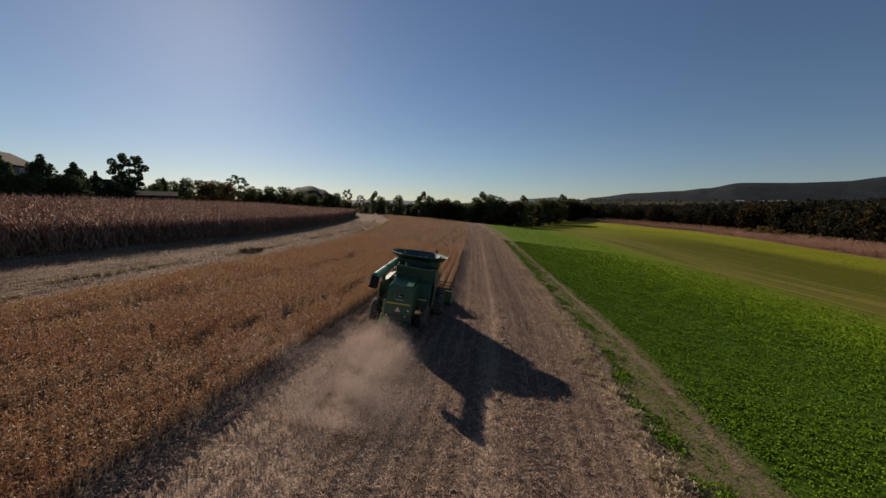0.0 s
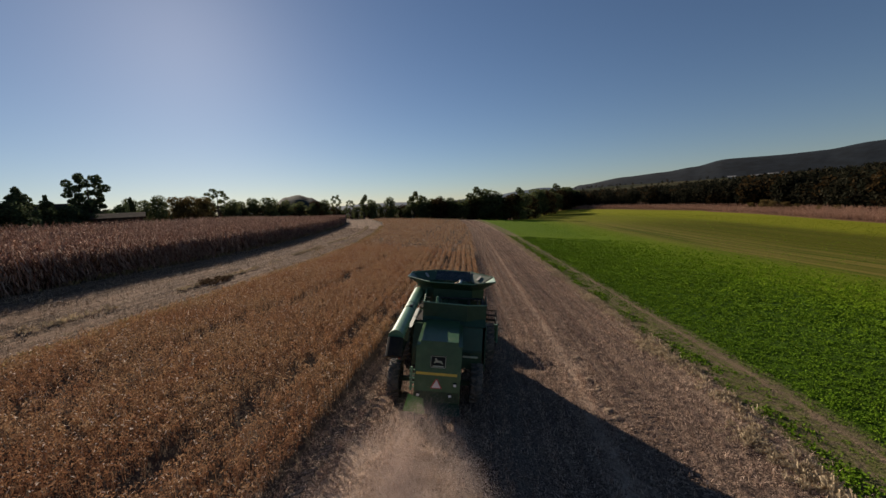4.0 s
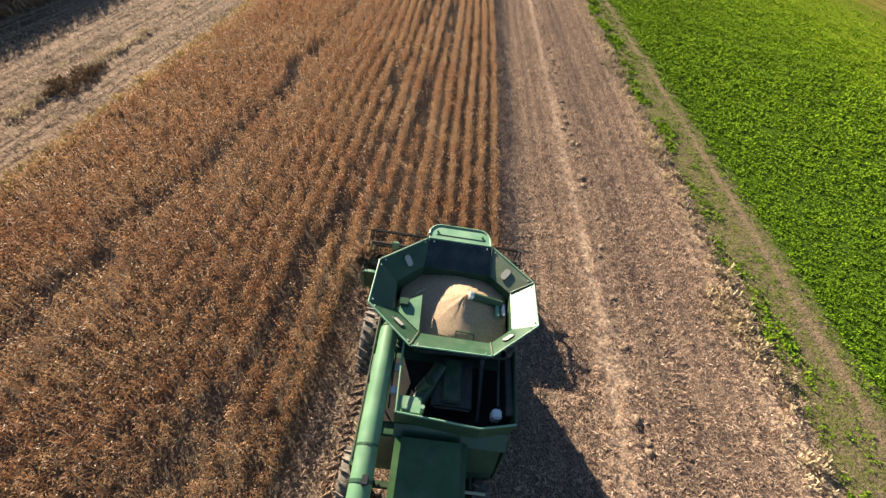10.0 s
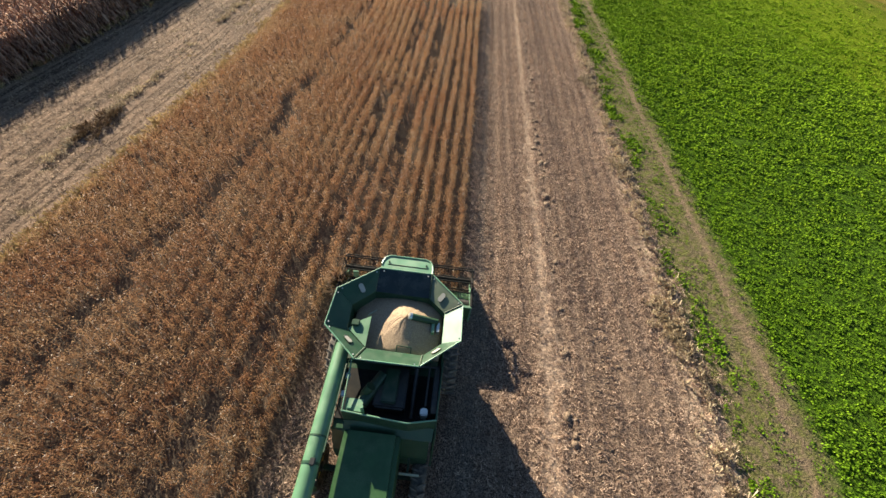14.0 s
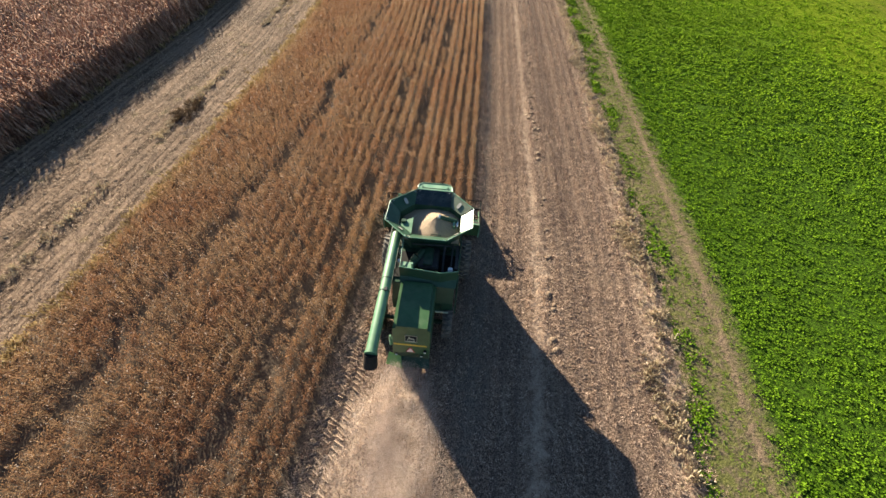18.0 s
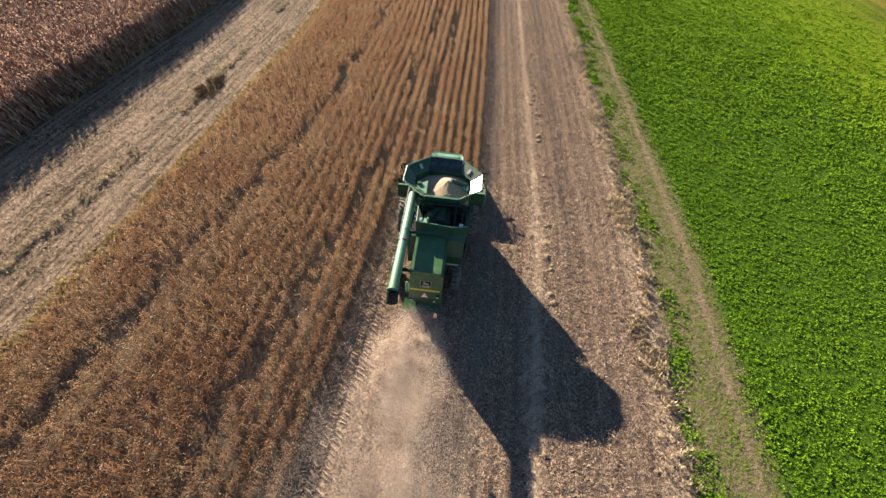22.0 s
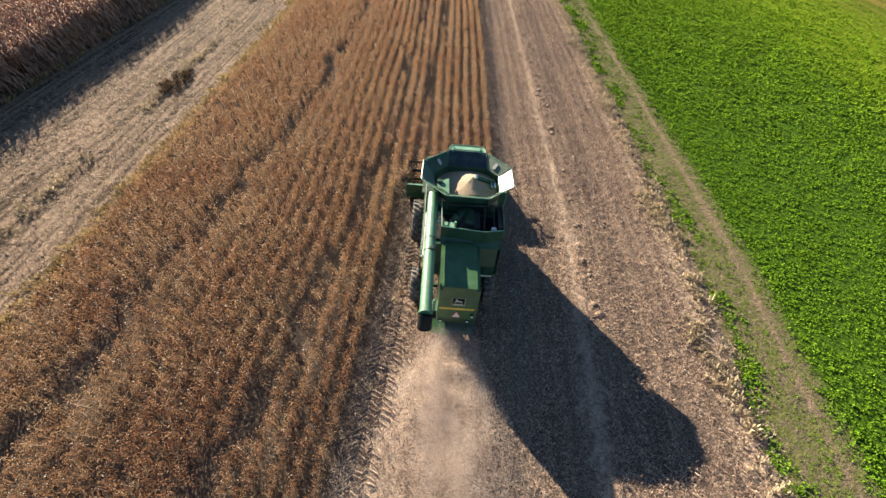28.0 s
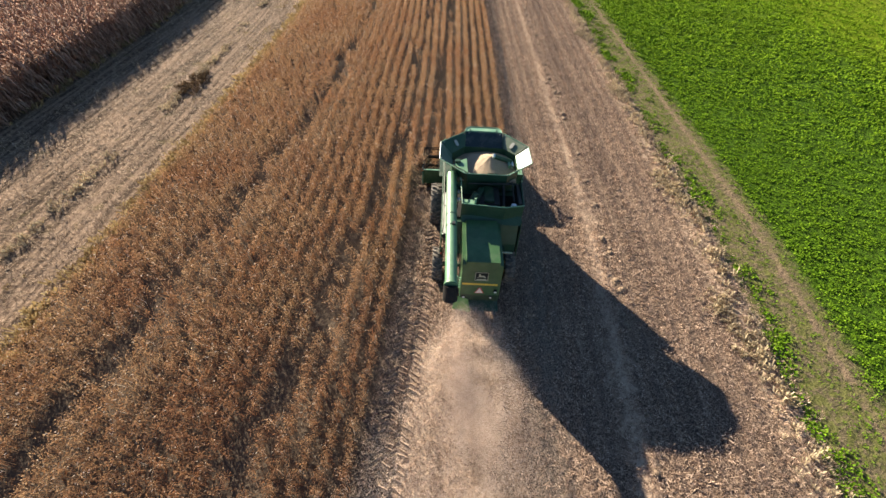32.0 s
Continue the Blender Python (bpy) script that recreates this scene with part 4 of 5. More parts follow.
def bean_rows():
    near = [bean_template(i, 34) for i in range(14)]
    far = [bean_template(20 + i, 34, 0.16, 2.0, 0.5) for i in range(5)]
    xs = list(np.arange(BEAN_RIGHT - 0.38, BEAN_LEFT + 0.2, -0.69))
    pn, pf = [], []
    for n, x0 in enumerate(xs):
        share = (BEAN_RIGHT - x0) / (BEAN_RIGHT - BEAN_LEFT)
        start = 8.9 if x0 > BEAN_CUT else -32.0
        for lo, hi, gap, out in ((start, 46.0, 0.066, pn), (46.0, 192.0, 0.95, pf), (-60.0, -32.0 if x0 <= BEAN_CUT else -60.0, 0.8, pf)):
            y = np.arange(lo, hi, gap)
            y = y + RNG.uniform(-0.06, 0.06, len(y))
            x = x0 + share * bend_left(y) + (1 - share) * bend_right(y) + RNG.normal(0, 0.07 if x0 > -4 else 0.07 + 0.014 * min(4.0, -4 - x0), len(y)) + 0.05 * np.sin(y * 0.23 + x0)
            gapn = np.array([noise.noise((a * 1.7, b * 1.2, 3.0)) for a, b in zip(x, y)])
            wander = 0.22 * np.sin(y * 0.9) + 0.15 * np.sin(y * 2.3 + 1)
            left = np.abs(x + 12.4 - 0.17 * np.clip(y, -30, 16) - 0.04 * np.clip(y - 16, 0, 60) + wander)
            second = np.abs(x + 6.05 - 0.17 * np.clip(y, -30, 12) - 0.03 * np.clip(y - 12, 0, 60) + wander)
            middle = np.abs(x + 2.3 - 0.045 * (y - 11)) + 0.05
            tram = np.minimum(np.minimum(left, second + 0.1 * (y > 12)), middle)
            keep = (gapn > -0.5) & ((tram > 0.33) | (RNG.uniform(0, 1, len(y)) < 0.05 + 0.3 * (np.sin(y * 0.5) > 0.45)))
            out.append(np.stack([x[keep], y[keep]], -1))
    for name, tpl, pts, lab in (("soybean_crop", near, np.concatenate(pn), "standing ripe brown soybeans in long rows"),
                                ("far_soybean_crop", far, np.concatenate(pf), "far rows of ripe brown soybeans up to the crest")):
        pos = at_field(pts[:, 0], pts[:, 1])
        pos[:, 2] -= 0.02
        scatter(name, [t[0] for t in tpl], [t[1] for t in tpl], pos, RNG.uniform(0, 6.28, len(pos)), RNG.uniform(0.8, 1.15, len(pos)), MAT_BEAN, lab, "soybean crop", lean=RNG.normal(0, 0.10, (len(pos), 2)))


bean_rows()


# ---------------------------------------------------------------- dry corn
def corn_template(seed, low):
    r = random.Random(seed)
    b = Bits()
    h = r.uniform(2.25, 2.7)
    b.blade((0, 0, low), (r.uniform(-0.1, 0.1), r.uniform(-0.1, 0.1), h), 0.018, r.uniform(0, 3.1))
    z, w = max(0.2, low), r.uniform(0, 6.28)
    while z < h - 0.15:
        b.leaf((0, 0, z), w, r.uniform(0.3, 0.62), r.uniform(0.055, 0.085) if low < 0.2 else r.uniform(0.08, 0.12), r.uniform(0.7, 1.3), r.uniform(0.15, 0.5))
        w += math.pi + r.uniform(-0.9, 0.9)
        z += r.uniform(0.09, 0.15) if low < 0.2 else r.uniform(0.15, 0.23)
    for k in range(3):
        a = r.uniform(0, 6.28)
        b.blade((0, 0, h - 0.08), (0.12 * math.cos(a), 0.12 * math.sin(a), h + 0.2), 0.012, a)
    if low < 0.5:
        a = r.uniform(0, 6.28)
        b.stem((0.02, 0, 1.2), (0.14 * math.cos(a), 0.14 * math.sin(a), 0.98), 0.035)
    return b.v, b.f


def corn_field():
    edge = [corn_template(40 + i, 0.0) for i in range(6)]
    deep = [corn_template(60 + i, 1.4) for i in range(5)]
    pe, pd = [], []
    for n in range(9):
        x0 = CORN_EDGE - n * 0.76
        y = np.concatenate([np.arange(-60.0, -12.0, 0.45), np.arange(-12.0, 60.0, 0.105 if n < 5 else 0.17), np.arange(60.0, 130.0, 0.17 if n < 4 else 0.35)])
        y = y + RNG.uniform(-0.08, 0.08, len(y))
        pe.append(np.stack([x0 + 1.1 * bend_left(y) + RNG.normal(0, 0.07, len(y)), y], -1))
    for n in range(36):
        x0 = CORN_EDGE - 9 * 0.76 - n * 0.78
        y = np.concatenate([np.arange(-60.0, -8.0, 0.9), np.arange(-8.0, 60.0, 0.27 if n < 20 else 0.6), np.arange(60.0, 175.0, 0.8)])
        y = y + RNG.uniform(-0.2, 0.2, len(y))
        pd.append(np.stack([x0 + 1.1 * bend_left(y) + RNG.normal(0, 0.15, len(y)), y], -1))
    for name, tpl, pts, lab in (("corn_crop", edge, np.concatenate(pe), "edge of a tall dry brown corn field"),
                                ("inner_corn_crop", deep, np.concatenate(pd), "tops of tall dry corn behind the field edge")):
        pos = at_field(pts[:, 0], pts[:, 1])
        scatter(name, [t[0] for t in tpl], [t[1] for t in tpl], pos, RNG.uniform(0, 6.28, len(pos)), RNG.uniform(0.85, 1.1, len(pos)) if tpl is edge else RNG.uniform(0.76, 0.98, len(pos)), MAT_CORN, lab, "corn crop", lean=RNG.normal(0, 0.05, (len(pos), 2)))
    # the far strip beyond the green field
    n = 8500
    line = np.array([(139.5, 60.0), (140.0, 120.0), (141.0, 160.0), (150.5, 238.0), (127.0, 292.0), (99.0, 350.0)])
    t, d = RNG.uniform(0, 4.999, n), 44 * RNG.uniform(0, 1, n) ** 1.5
    i = t.astype(int)
    f = (t - i)[:, None]
    c = line[i] * (1 - f) + line[i + 1] * f
    px, py = c[:, 0] + d * 0.85, c[:, 1] + d * 0.3
    pos = np.stack([px, py, land(px, py)], -1)
    full = [corn_template(70 + i, 0.3) for i in range(5)]
    scatter("far_corn_strip", [e[0] for e in full], [e[1] for e in full], pos, RNG.uniform(0, 6.28, n), RNG.uniform(0.92, 1.02, n), MAT_CORN, "strip of dry corn beyond the green field", "corn crop")


corn_field()


# ---------------------------------------------------------------- green cover crop
def tuft_template(seed, n, h, w):
    r = random.Random(seed)
    b = Bits()
    for i in range(n):
        a, l, up = r.uniform(0, 6.28), r.uniform(0.4, 1.1) * h, r.uniform(0.5, 1.35) * h
        cx, cy = r.uniform(-0.08, 0.08), r.uniform(-0.08, 0.08)
        dx, dy = math.cos(a), math.sin(a)
        b.face((cx, cy, 0), (cx + dx * l - dy * w, cy + dy * l + dx * w, up * 0.9), (cx + dx * l * 0.8 + dy * w, cy + dy * l * 0.8 - dx * w, up))
    return b.v, b.f


def rosette_template(seed, leaves, h):
    """A leafy plant: broad folded leaves standing out from one root."""
    r = random.Random(seed)
    b = Bits()
    for i in range(leaves):
        a = i * 2.4 + r.uniform(-0.5, 0.5)
        up = r.uniform(1.05, 1.45) if i % 5 < 3 else r.uniform(0.1, 0.6)
        base = 0.0 if up > 1.0 else r.uniform(0.35, 0.85) * h
        l, w = r.uniform(0.55, 1.0) * h, r.uniform(0.2, 0.32) * h
        dx, dy = math.cos(a) * math.cos(up), math.sin(a) * math.cos(up)
        cx, cy = r.gauss(0, 0.7) * h, r.gauss(0, 0.7) * h
        nx, ny = -math.sin(a) * w, math.cos(a) * w
        z = l * math.sin(up)
        n = len(b.v)
        b.v += [(cx, cy, base), (cx + dx * l * 0.6 + nx, cy + dy * l * 0.6 + ny, base + z * 0.75), (cx + dx * l * 1.15, cy + dy * l * 1.15, base + z), (cx + dx * l * 0.6 - nx, cy + dy * l * 0.6 - ny, base + z * 0.7)]
        b.f += [(n, n + 1, n + 2), (n, n + 2, n + 3)]
    return b.v, b.f


def cover_crop():
    tpl = [rosette_template(80 + i, 9, 0.12) for i in range(12)]
    n = 108000
    u = RNG.uniform(0, 1, n)
    x = GREEN_EDGE - 0.3 + 50 * u ** 1.6
    y = -40 + 130 * RNG.uniform(0, 1, n) ** 1.15
    lump = np.array([noise.noise((a * 0.8, b * 0.55, 2.0)) + 0.5 * noise.noise((a * 2.5, b * 2.0, 6.0)) for a, b in zip(x, y)])
    weeds = np.where(np.abs(x - 12.75 - 0.25 * np.sin(y * 0.4)) < 0.55, np.clip(0.48 + 1.6 * lump, 0.03, 0.95), 0.0)
    worn = np.where(np.abs(x - TRACK) < 0.2, 0.06, np.clip(0.45 + 0.8 * lump, 0.12, 0.8))
    edge = CROP_EDGE + 0.25 * np.sin(y * 0.6) + 0.5 * lump
    thin = np.where(x > edge + 0.5, np.where(lump < -0.42, 0.35, 1.0), np.where(x > edge, 0.6, np.maximum(weeds, worn * (x > 12.3))))
    fade = np.clip(1.25 - np.hypot((x - 12) / 50, (y + 10) / 105), 0, 1)
    keep = RNG.uniform(0, 1, n) < thin * fade * np.clip((56 - x) / 16, 0, 1)
    x, y, lump, grown = x[keep], y[keep], lump[keep], (x > edge)[keep] | (weeds[keep] > 0.3)
    far = np.hypot(x, y + 5)
    size = RNG.uniform(0.75, 1.2, len(x)) * np.where(grown, 1.0 + 0.3 * lump, 0.55) * np.clip(far / 30.0, 0.85, 1.5)
    pos = at_field(x + bend_right(y), y)
    pale = RNG.uniform(0, 1, len(x)) < np.clip((y - 10) / 40, 0, 0.85) + np.clip((x - 33 + 2 * lump) / 6, 0, 0.9)
    for name, mat, sel, lab in (("cover_crop", MAT_COVER, ~pale, "low bright green leafy cover crop"), ("light_cover_crop", MAT_COVER_FAR, pale, "lighter yellow-green plants among the cover crop")):
        k = int(sel.sum())
        scatter(name, [t[0] for t in tpl], [t[1] for t in tpl], pos[sel], RNG.uniform(0, 6.28, k), size[sel], mat, lab, "cover crop")
    # farther off the plants are drawn as wider, lower clumps; the crop yellows down the slope
    wide = [rosette_template(91 + i, 5, 0.14) for i in range(6)]
    n = 48000
    x, y = 15.6 + 128 * RNG.uniform(0, 1, n) ** 0.9, -20 + 390 * RNG.uniform(0, 1, n) ** 1.25
    y[:9000] = RNG.uniform(-75, -34, 9000)
    near = np.where(y < -39, 0, np.clip(1.25 - np.hypot((x - 12) / 50, (y + 10) / 105), 0, 1))
    band = np.clip((x - 44) / 8, 0, 1) * np.clip((116 - x) / 8, 0, 1)
    keep = (RNG.uniform(0, 1, n) < (1.0 - near) * (1 - 0.75 * band)) & (x + np.clip(y - 240, 0, None) * 0.47 < 138) & (y - 1.3 * x < 240)
    x, y = x[keep], y[keep]
    x = x + bend_right(y)
    yellow = RNG.uniform(0, 1, len(x)) < np.clip((x - 100) / 20 + 0.2 * np.sin(x * 1.1), 0, 0.92)
    pos = at_field(x, y)
    for name, mat, sel, lab in (("far_cover_crop", MAT_COVER_FAR, ~yellow, "low green cover crop farther down the slope"), ("yellowing_cover_crop", MAT_COVER_THIN, yellow, "thin yellow-green cover crop on the lower slope")):
        k = int(sel.sum())
        scatter(name, [t[0] for t in wide], [t[1] for t in wide], pos[sel], RNG.uniform(0, 6.28, k), RNG.uniform(0.9, 1.6, k), mat, lab, "cover crop")


cover_crop()


# ---------------------------------------------------------------- stubble, straw and clods
def straw_bits():
    tpl = []
    for i in range(8):
        r = random.Random(100 + i)
        b = Bits()
        for k in range(7):
            a, l, w = r.uniform(0, 6.28), r.uniform(0.05, 0.18), r.uniform(0.006, 0.013)
            cx, cy, z = r.uniform(-0.15, 0.15), r.uniform(-0.15, 0.15), r.uniform(0.012, 0.06)
            dx, dy = math.cos(a) * l, math.sin(a) * l
            nx, ny = -math.sin(a) * w, math.cos(a) * w
            b.face((cx - nx, cy - ny, z), (cx + dx, cy + dy, z + r.uniform(-0.03, 0.07)), (cx + nx, cy + ny, z))
        for k in range(2):
            p = (r.uniform(-0.15, 0.15), r.uniform(-0.15, 0.15), 0)
            b.blade(p, (p[0] + r.uniform(-0.04, 0.04), p[1] + r.uniform(-0.04, 0.04), r.uniform(0.07, 0.17)), 0.008, r.uniform(0, 3.1))
        tpl.append((b.v, b.f))
    n = 72000
    y = -44 + 224 * RNG.uniform(0, 1, n) ** 1.7
    x = np.where(y > 8.5, RNG.uniform(BEAN_RIGHT - 0.1, GREEN_EDGE + 0.2, n), RNG.uniform(BEAN_CUT, GREEN_EDGE + 0.2, n))
    x[:5000] = SWATH + RNG.normal(0, 0.25, 5000)
    inrow = RNG.uniform(0, 1, n) < 0.5
    x = np.where(inrow, (np.round(x / 0.69) + 0.02) * 0.69 + RNG.normal(0, 0.13, n), x)
    x[5000:9000], y[5000:9000] = GREEN_EDGE - 0.35 + RNG.normal(0, 0.35, 4000), RNG.uniform(-40, 60, 4000)
    x[9000:12500], y[9000:12500] = -0.25 + RNG.normal(0, 0.95, 3500), RNG.uniform(-40, 0, 3500)
    stalk = [([(-0.008, 0, 0), (0.008, 0, 0), (0.014, 0.02, 0.15), (0.002, 0.02, 0.13)], [(0, 1, 2, 3)]), ([(0, -0.008, 0), (0, 0.009, 0), (-0.03, 0.006, 0.12), (-0.03, -0.005, 0.14)], [(0, 1, 2, 3)])]
    ns = 125000
    ys = -44 + 152 * RNG.uniform(0, 1, ns) ** 1.25
    xs = np.where(ys > 8.5, RNG.uniform(BEAN_RIGHT - 0.1, GREEN_EDGE, ns), RNG.uniform(BEAN_CUT, GREEN_EDGE, ns))
    xs = (np.round(xs / 0.69) + 0.02) * 0.69 + RNG.normal(0, 0.12, ns)
    scatter("bean_stubble", [q[0] for q in stalk], [q[1] for q in stalk], at_field(xs + bend_right(ys), ys), RNG.uniform(0, 6.28, ns), RNG.uniform(0.4, 1.1, ns), MAT_STRAW, "short upright cut bean stalks in rows", "stubble", lean=RNG.normal(0, 0.2, (ns, 2)))
    lane_n = 26000
    yl = -36 + 124 * RNG.uniform(0, 1, lane_n) ** 1.1
    xl = RNG.uniform(CORN_EDGE, BEAN_LEFT + 0.2, lane_n) + bend_left(yl)
    scatter("lane_straw", [t[0] for t in tpl], [t[1] for t in tpl], at_field(xl, yl), RNG.uniform(0, 6.28, lane_n), RNG.uniform(0.7, 1.5, lane_n), MAT_LANE_STRAW, "pale straw and stalk bits strewn over the lane", "straw")
    pos = at_field(x + bend_right(y), y)
    scatter("straw_litter", [t[0] for t in tpl], [t[1] for t in tpl], pos, RNG.uniform(0, 6.28, len(pos)), RNG.uniform(0.6, 1.25, len(pos)), MAT_STRAW, "loose chopped straw and short bean stubble", "straw")
    # dry grass along the field edges
    tg = [tuft_template(130 + i, 12, 0.24, 0.010) for i in range(5)]
    n = 1700
    y = RNG.uniform(-40, 90, n)
    x = GREEN_EDGE - 0.45 + RNG.normal(0, 0.28, n) + bend_right(y)
    n2 = 1900
    y2 = RNG.uniform(-40, 100, n2)
    x2 = BEAN_LEFT + RNG.normal(-0.15, 0.22, n2) + bend_left(y2)
    pos = at_field(x2, y2)
    scatter("edge_weeds", [t[0] for t in tg], [t[1] for t in tg], pos, RNG.uniform(0, 6.28, len(pos)), RNG.uniform(0.6, 1.5, len(pos)), MAT_FRINGE, "yellowish weeds along the edge of the beans", "weeds")
    n3 = 350
    y3 = RNG.uniform(-22, 110, n3)
    pos = at_field(CORN_EDGE + 0.15 + RNG.normal(0, 0.25, n3) + 1.1 * bend_left(y3), y3)
    scatter("corn_edge_weeds", [t[0] for t in tg], [t[1] for t in tg], pos, RNG.uniform(0, 6.28, n3), RNG.uniform(0.6, 1.9, n3), MAT_FRINGE, "olive weeds at the foot of the corn", "weeds")
    spots = np.array([(11.3, 8.0), (11.1, 9.2), (11.2, -1.4), (10.9, 0.6), (11.4, 20.0), (11.2, 31.0), (11.3, -9.0), (11.5, 44.0)])
    k = RNG.integers(0, len(spots), 700)
    x4, y4 = spots[k, 0] + RNG.normal(0, 0.28, 700), spots[k, 1] + RNG.normal(0, 0.5, 700)
    pos = at_field(x4 + bend_right(y4), y4)
    scatter("grass_clumps", [t[0] for t in tg], [t[1] for t in tg], pos, RNG.uniform(0, 6.28, 700), RNG.uniform(0.35, 0.75, 700), MAT_DRYGRASS, "flattened yellow grass clumps at the stubble border", "grass")
    pos = at_field(x, y)
    scatter("edge_grass", [t[0] for t in tg], [t[1] for t in tg], pos, RNG.uniform(0, 6.28, len(pos)), RNG.uniform(0.45, 1.1, len(pos)), MAT_DRYGRASS, "dry yellow grass tufts along the field edges", "grass")
    # a brush pile, a few olive weeds and a ragged line of dead grass on the lane
    n = 120
    a, d = RNG.uniform(0, 6.28, n), np.sqrt(RNG.uniform(0, 1, n))
    pos = at_field(-19.7 + d * np.cos(a) * 0.75 + 0.25 * np.sin(a * 5) + bend_left(18.0), 17.5 + d * np.sin(a) * 1.7)
    pos[:, 2] += 0.04 * (1 - d ** 2)
    scatter("brush_pile", [t[0] for t in tg], [t[1] for t in tg], pos, RNG.uniform(0, 6.28, n), RNG.uniform(0.4, 1.1, n), MAT_BRUSH, "low heap of brown dead brush on the lane", "brush pile")
    tw = [tuft_template(140 + i, 9, 0.2, 0.03) for i in range(4)]
    cx = RNG.uniform(-20.2, -18.2, 26)
    cy = RNG.uniform(-10, 60, 26)
    k = RNG.integers(0, 26, 420)
    pos = at_field(cx[k] + RNG.normal(0, 0.25, 420) + bend_left(cy[k]), cy[k] + RNG.normal(0, 0.6, 420))
    scatter("lane_weeds", [t[0] for t in tw], [t[1] for t in tw], pos, RNG.uniform(0, 6.28, 420), RNG.uniform(0.2, 0.5, 420), MAT_FRINGE, "small olive weeds on the bare lane", "weeds")
    n = 1500
    y = RNG.uniform(-22, 100, n)
    x = -20.4 + 0.4 * np.sin(y * 0.11) + RNG.normal(0, 0.2, n) + bend_left(y)
    keep = np.sin(y * 0.37) + np.sin(y * 0.9 + 1) > -0.2
    pos = at_field(x[keep], y[keep])
    scatter("lane_grass", [t[0] for t in tg], [t[1] for t in tg], pos, RNG.uniform(0, 6.28, len(pos)), RNG.uniform(0.4, 1.0, len(pos)), MAT_DRYGRASS, "matted dead grass along the lane", "grass")


straw_bits()


def straw_clump():
    """Straw caught on the end of the header."""
    tg = [tuft_template(150 + i, 16, 0.34, 0.005) for i in range(3)]
    n = 44
    q = np.stack([-2.70 + RNG.normal(0, 0.09, n), 8.25 + RNG.normal(0, 0.24, n), 0.78 + RNG.normal(0, 0.10, n)], -1)
    pos = np.array([tuple(TILT @ Vector(p)) for p in q])
    scatter("straw_clump", [t[0] for t in tg], [t[1] for t in tg], pos, RNG.uniform(0, 6.28, n), RNG.uniform(0.7, 1.2, n), MAT_LANE_STRAW, "pale straw caught on the header end plate", "straw clump")


straw_clump()


# ---------------------------------------------------------------- trees
MAT_BARK = painted("bark", (0.06, 0.045, 0.035), 0.9, dust=0.1, scale=4)
MAT_LEAF = leafy("dark_tree_leaves", [(0.051, 0.068, 0.031), (0.092, 0.114, 0.046), (0.167, 0.173, 0.071)], 0.85, 0.4, 0.02)
MAT_LEAF_OLIVE = leafy("olive_brown_leaves", [(0.078, 0.060, 0.026), (0.130, 0.098, 0.038), (0.195, 0.138, 0.048)], 0.85, 0.45, 0.02)
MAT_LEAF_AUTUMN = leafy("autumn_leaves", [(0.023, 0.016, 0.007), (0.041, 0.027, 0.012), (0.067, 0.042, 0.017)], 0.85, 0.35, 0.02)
MAT_NEEDLE = leafy("conifer_needles", [(0.046, 0.064, 0.036), (0.076, 0.104, 0.051), (0.128, 0.158, 0.071)], 0.85, 0.3, 0.02)


def crown_mesh(name, blobs, per, size, mat, seed):
    """Leaf clumps scattered over several uneven blobs."""
    r = np.random.default_rng(seed)
    vs = []
    for (cx, cy, cz, rx, rz) in blobs:
        d = r.normal(size=(per, 3))
        d /= np.linalg.norm(d, axis=1)[:, None]
        k = r.uniform(0.45, 1.08, (per, 1)) ** 0.6
        c = np.array([cx, cy, cz]) + d * k * np.array([rx, rx, rz])
        a = r.normal(size=(per, 3))
        a /= np.linalg.norm(a, axis=1)[:, None]
        b = np.cross(a, r.normal(size=(per, 3)))
        b /= np.linalg.norm(b, axis=1)[:, None]
        s = size * r.uniform(0.5, 1.2, (per, 1))
        vs.append(np.stack([c - a * s, c + b * s * 0.6, c + a * s, c - b * s * 0.7], 1).reshape(-1, 3))
    vs = np.concatenate(vs)
    me = bpy.data.meshes.new(name)
    me.from_pydata(vs.tolist(), [], [(i, i + 1, i + 2, i + 3) for i in range(0, len(vs), 4)])
    me.materials.append(mat)
    return me


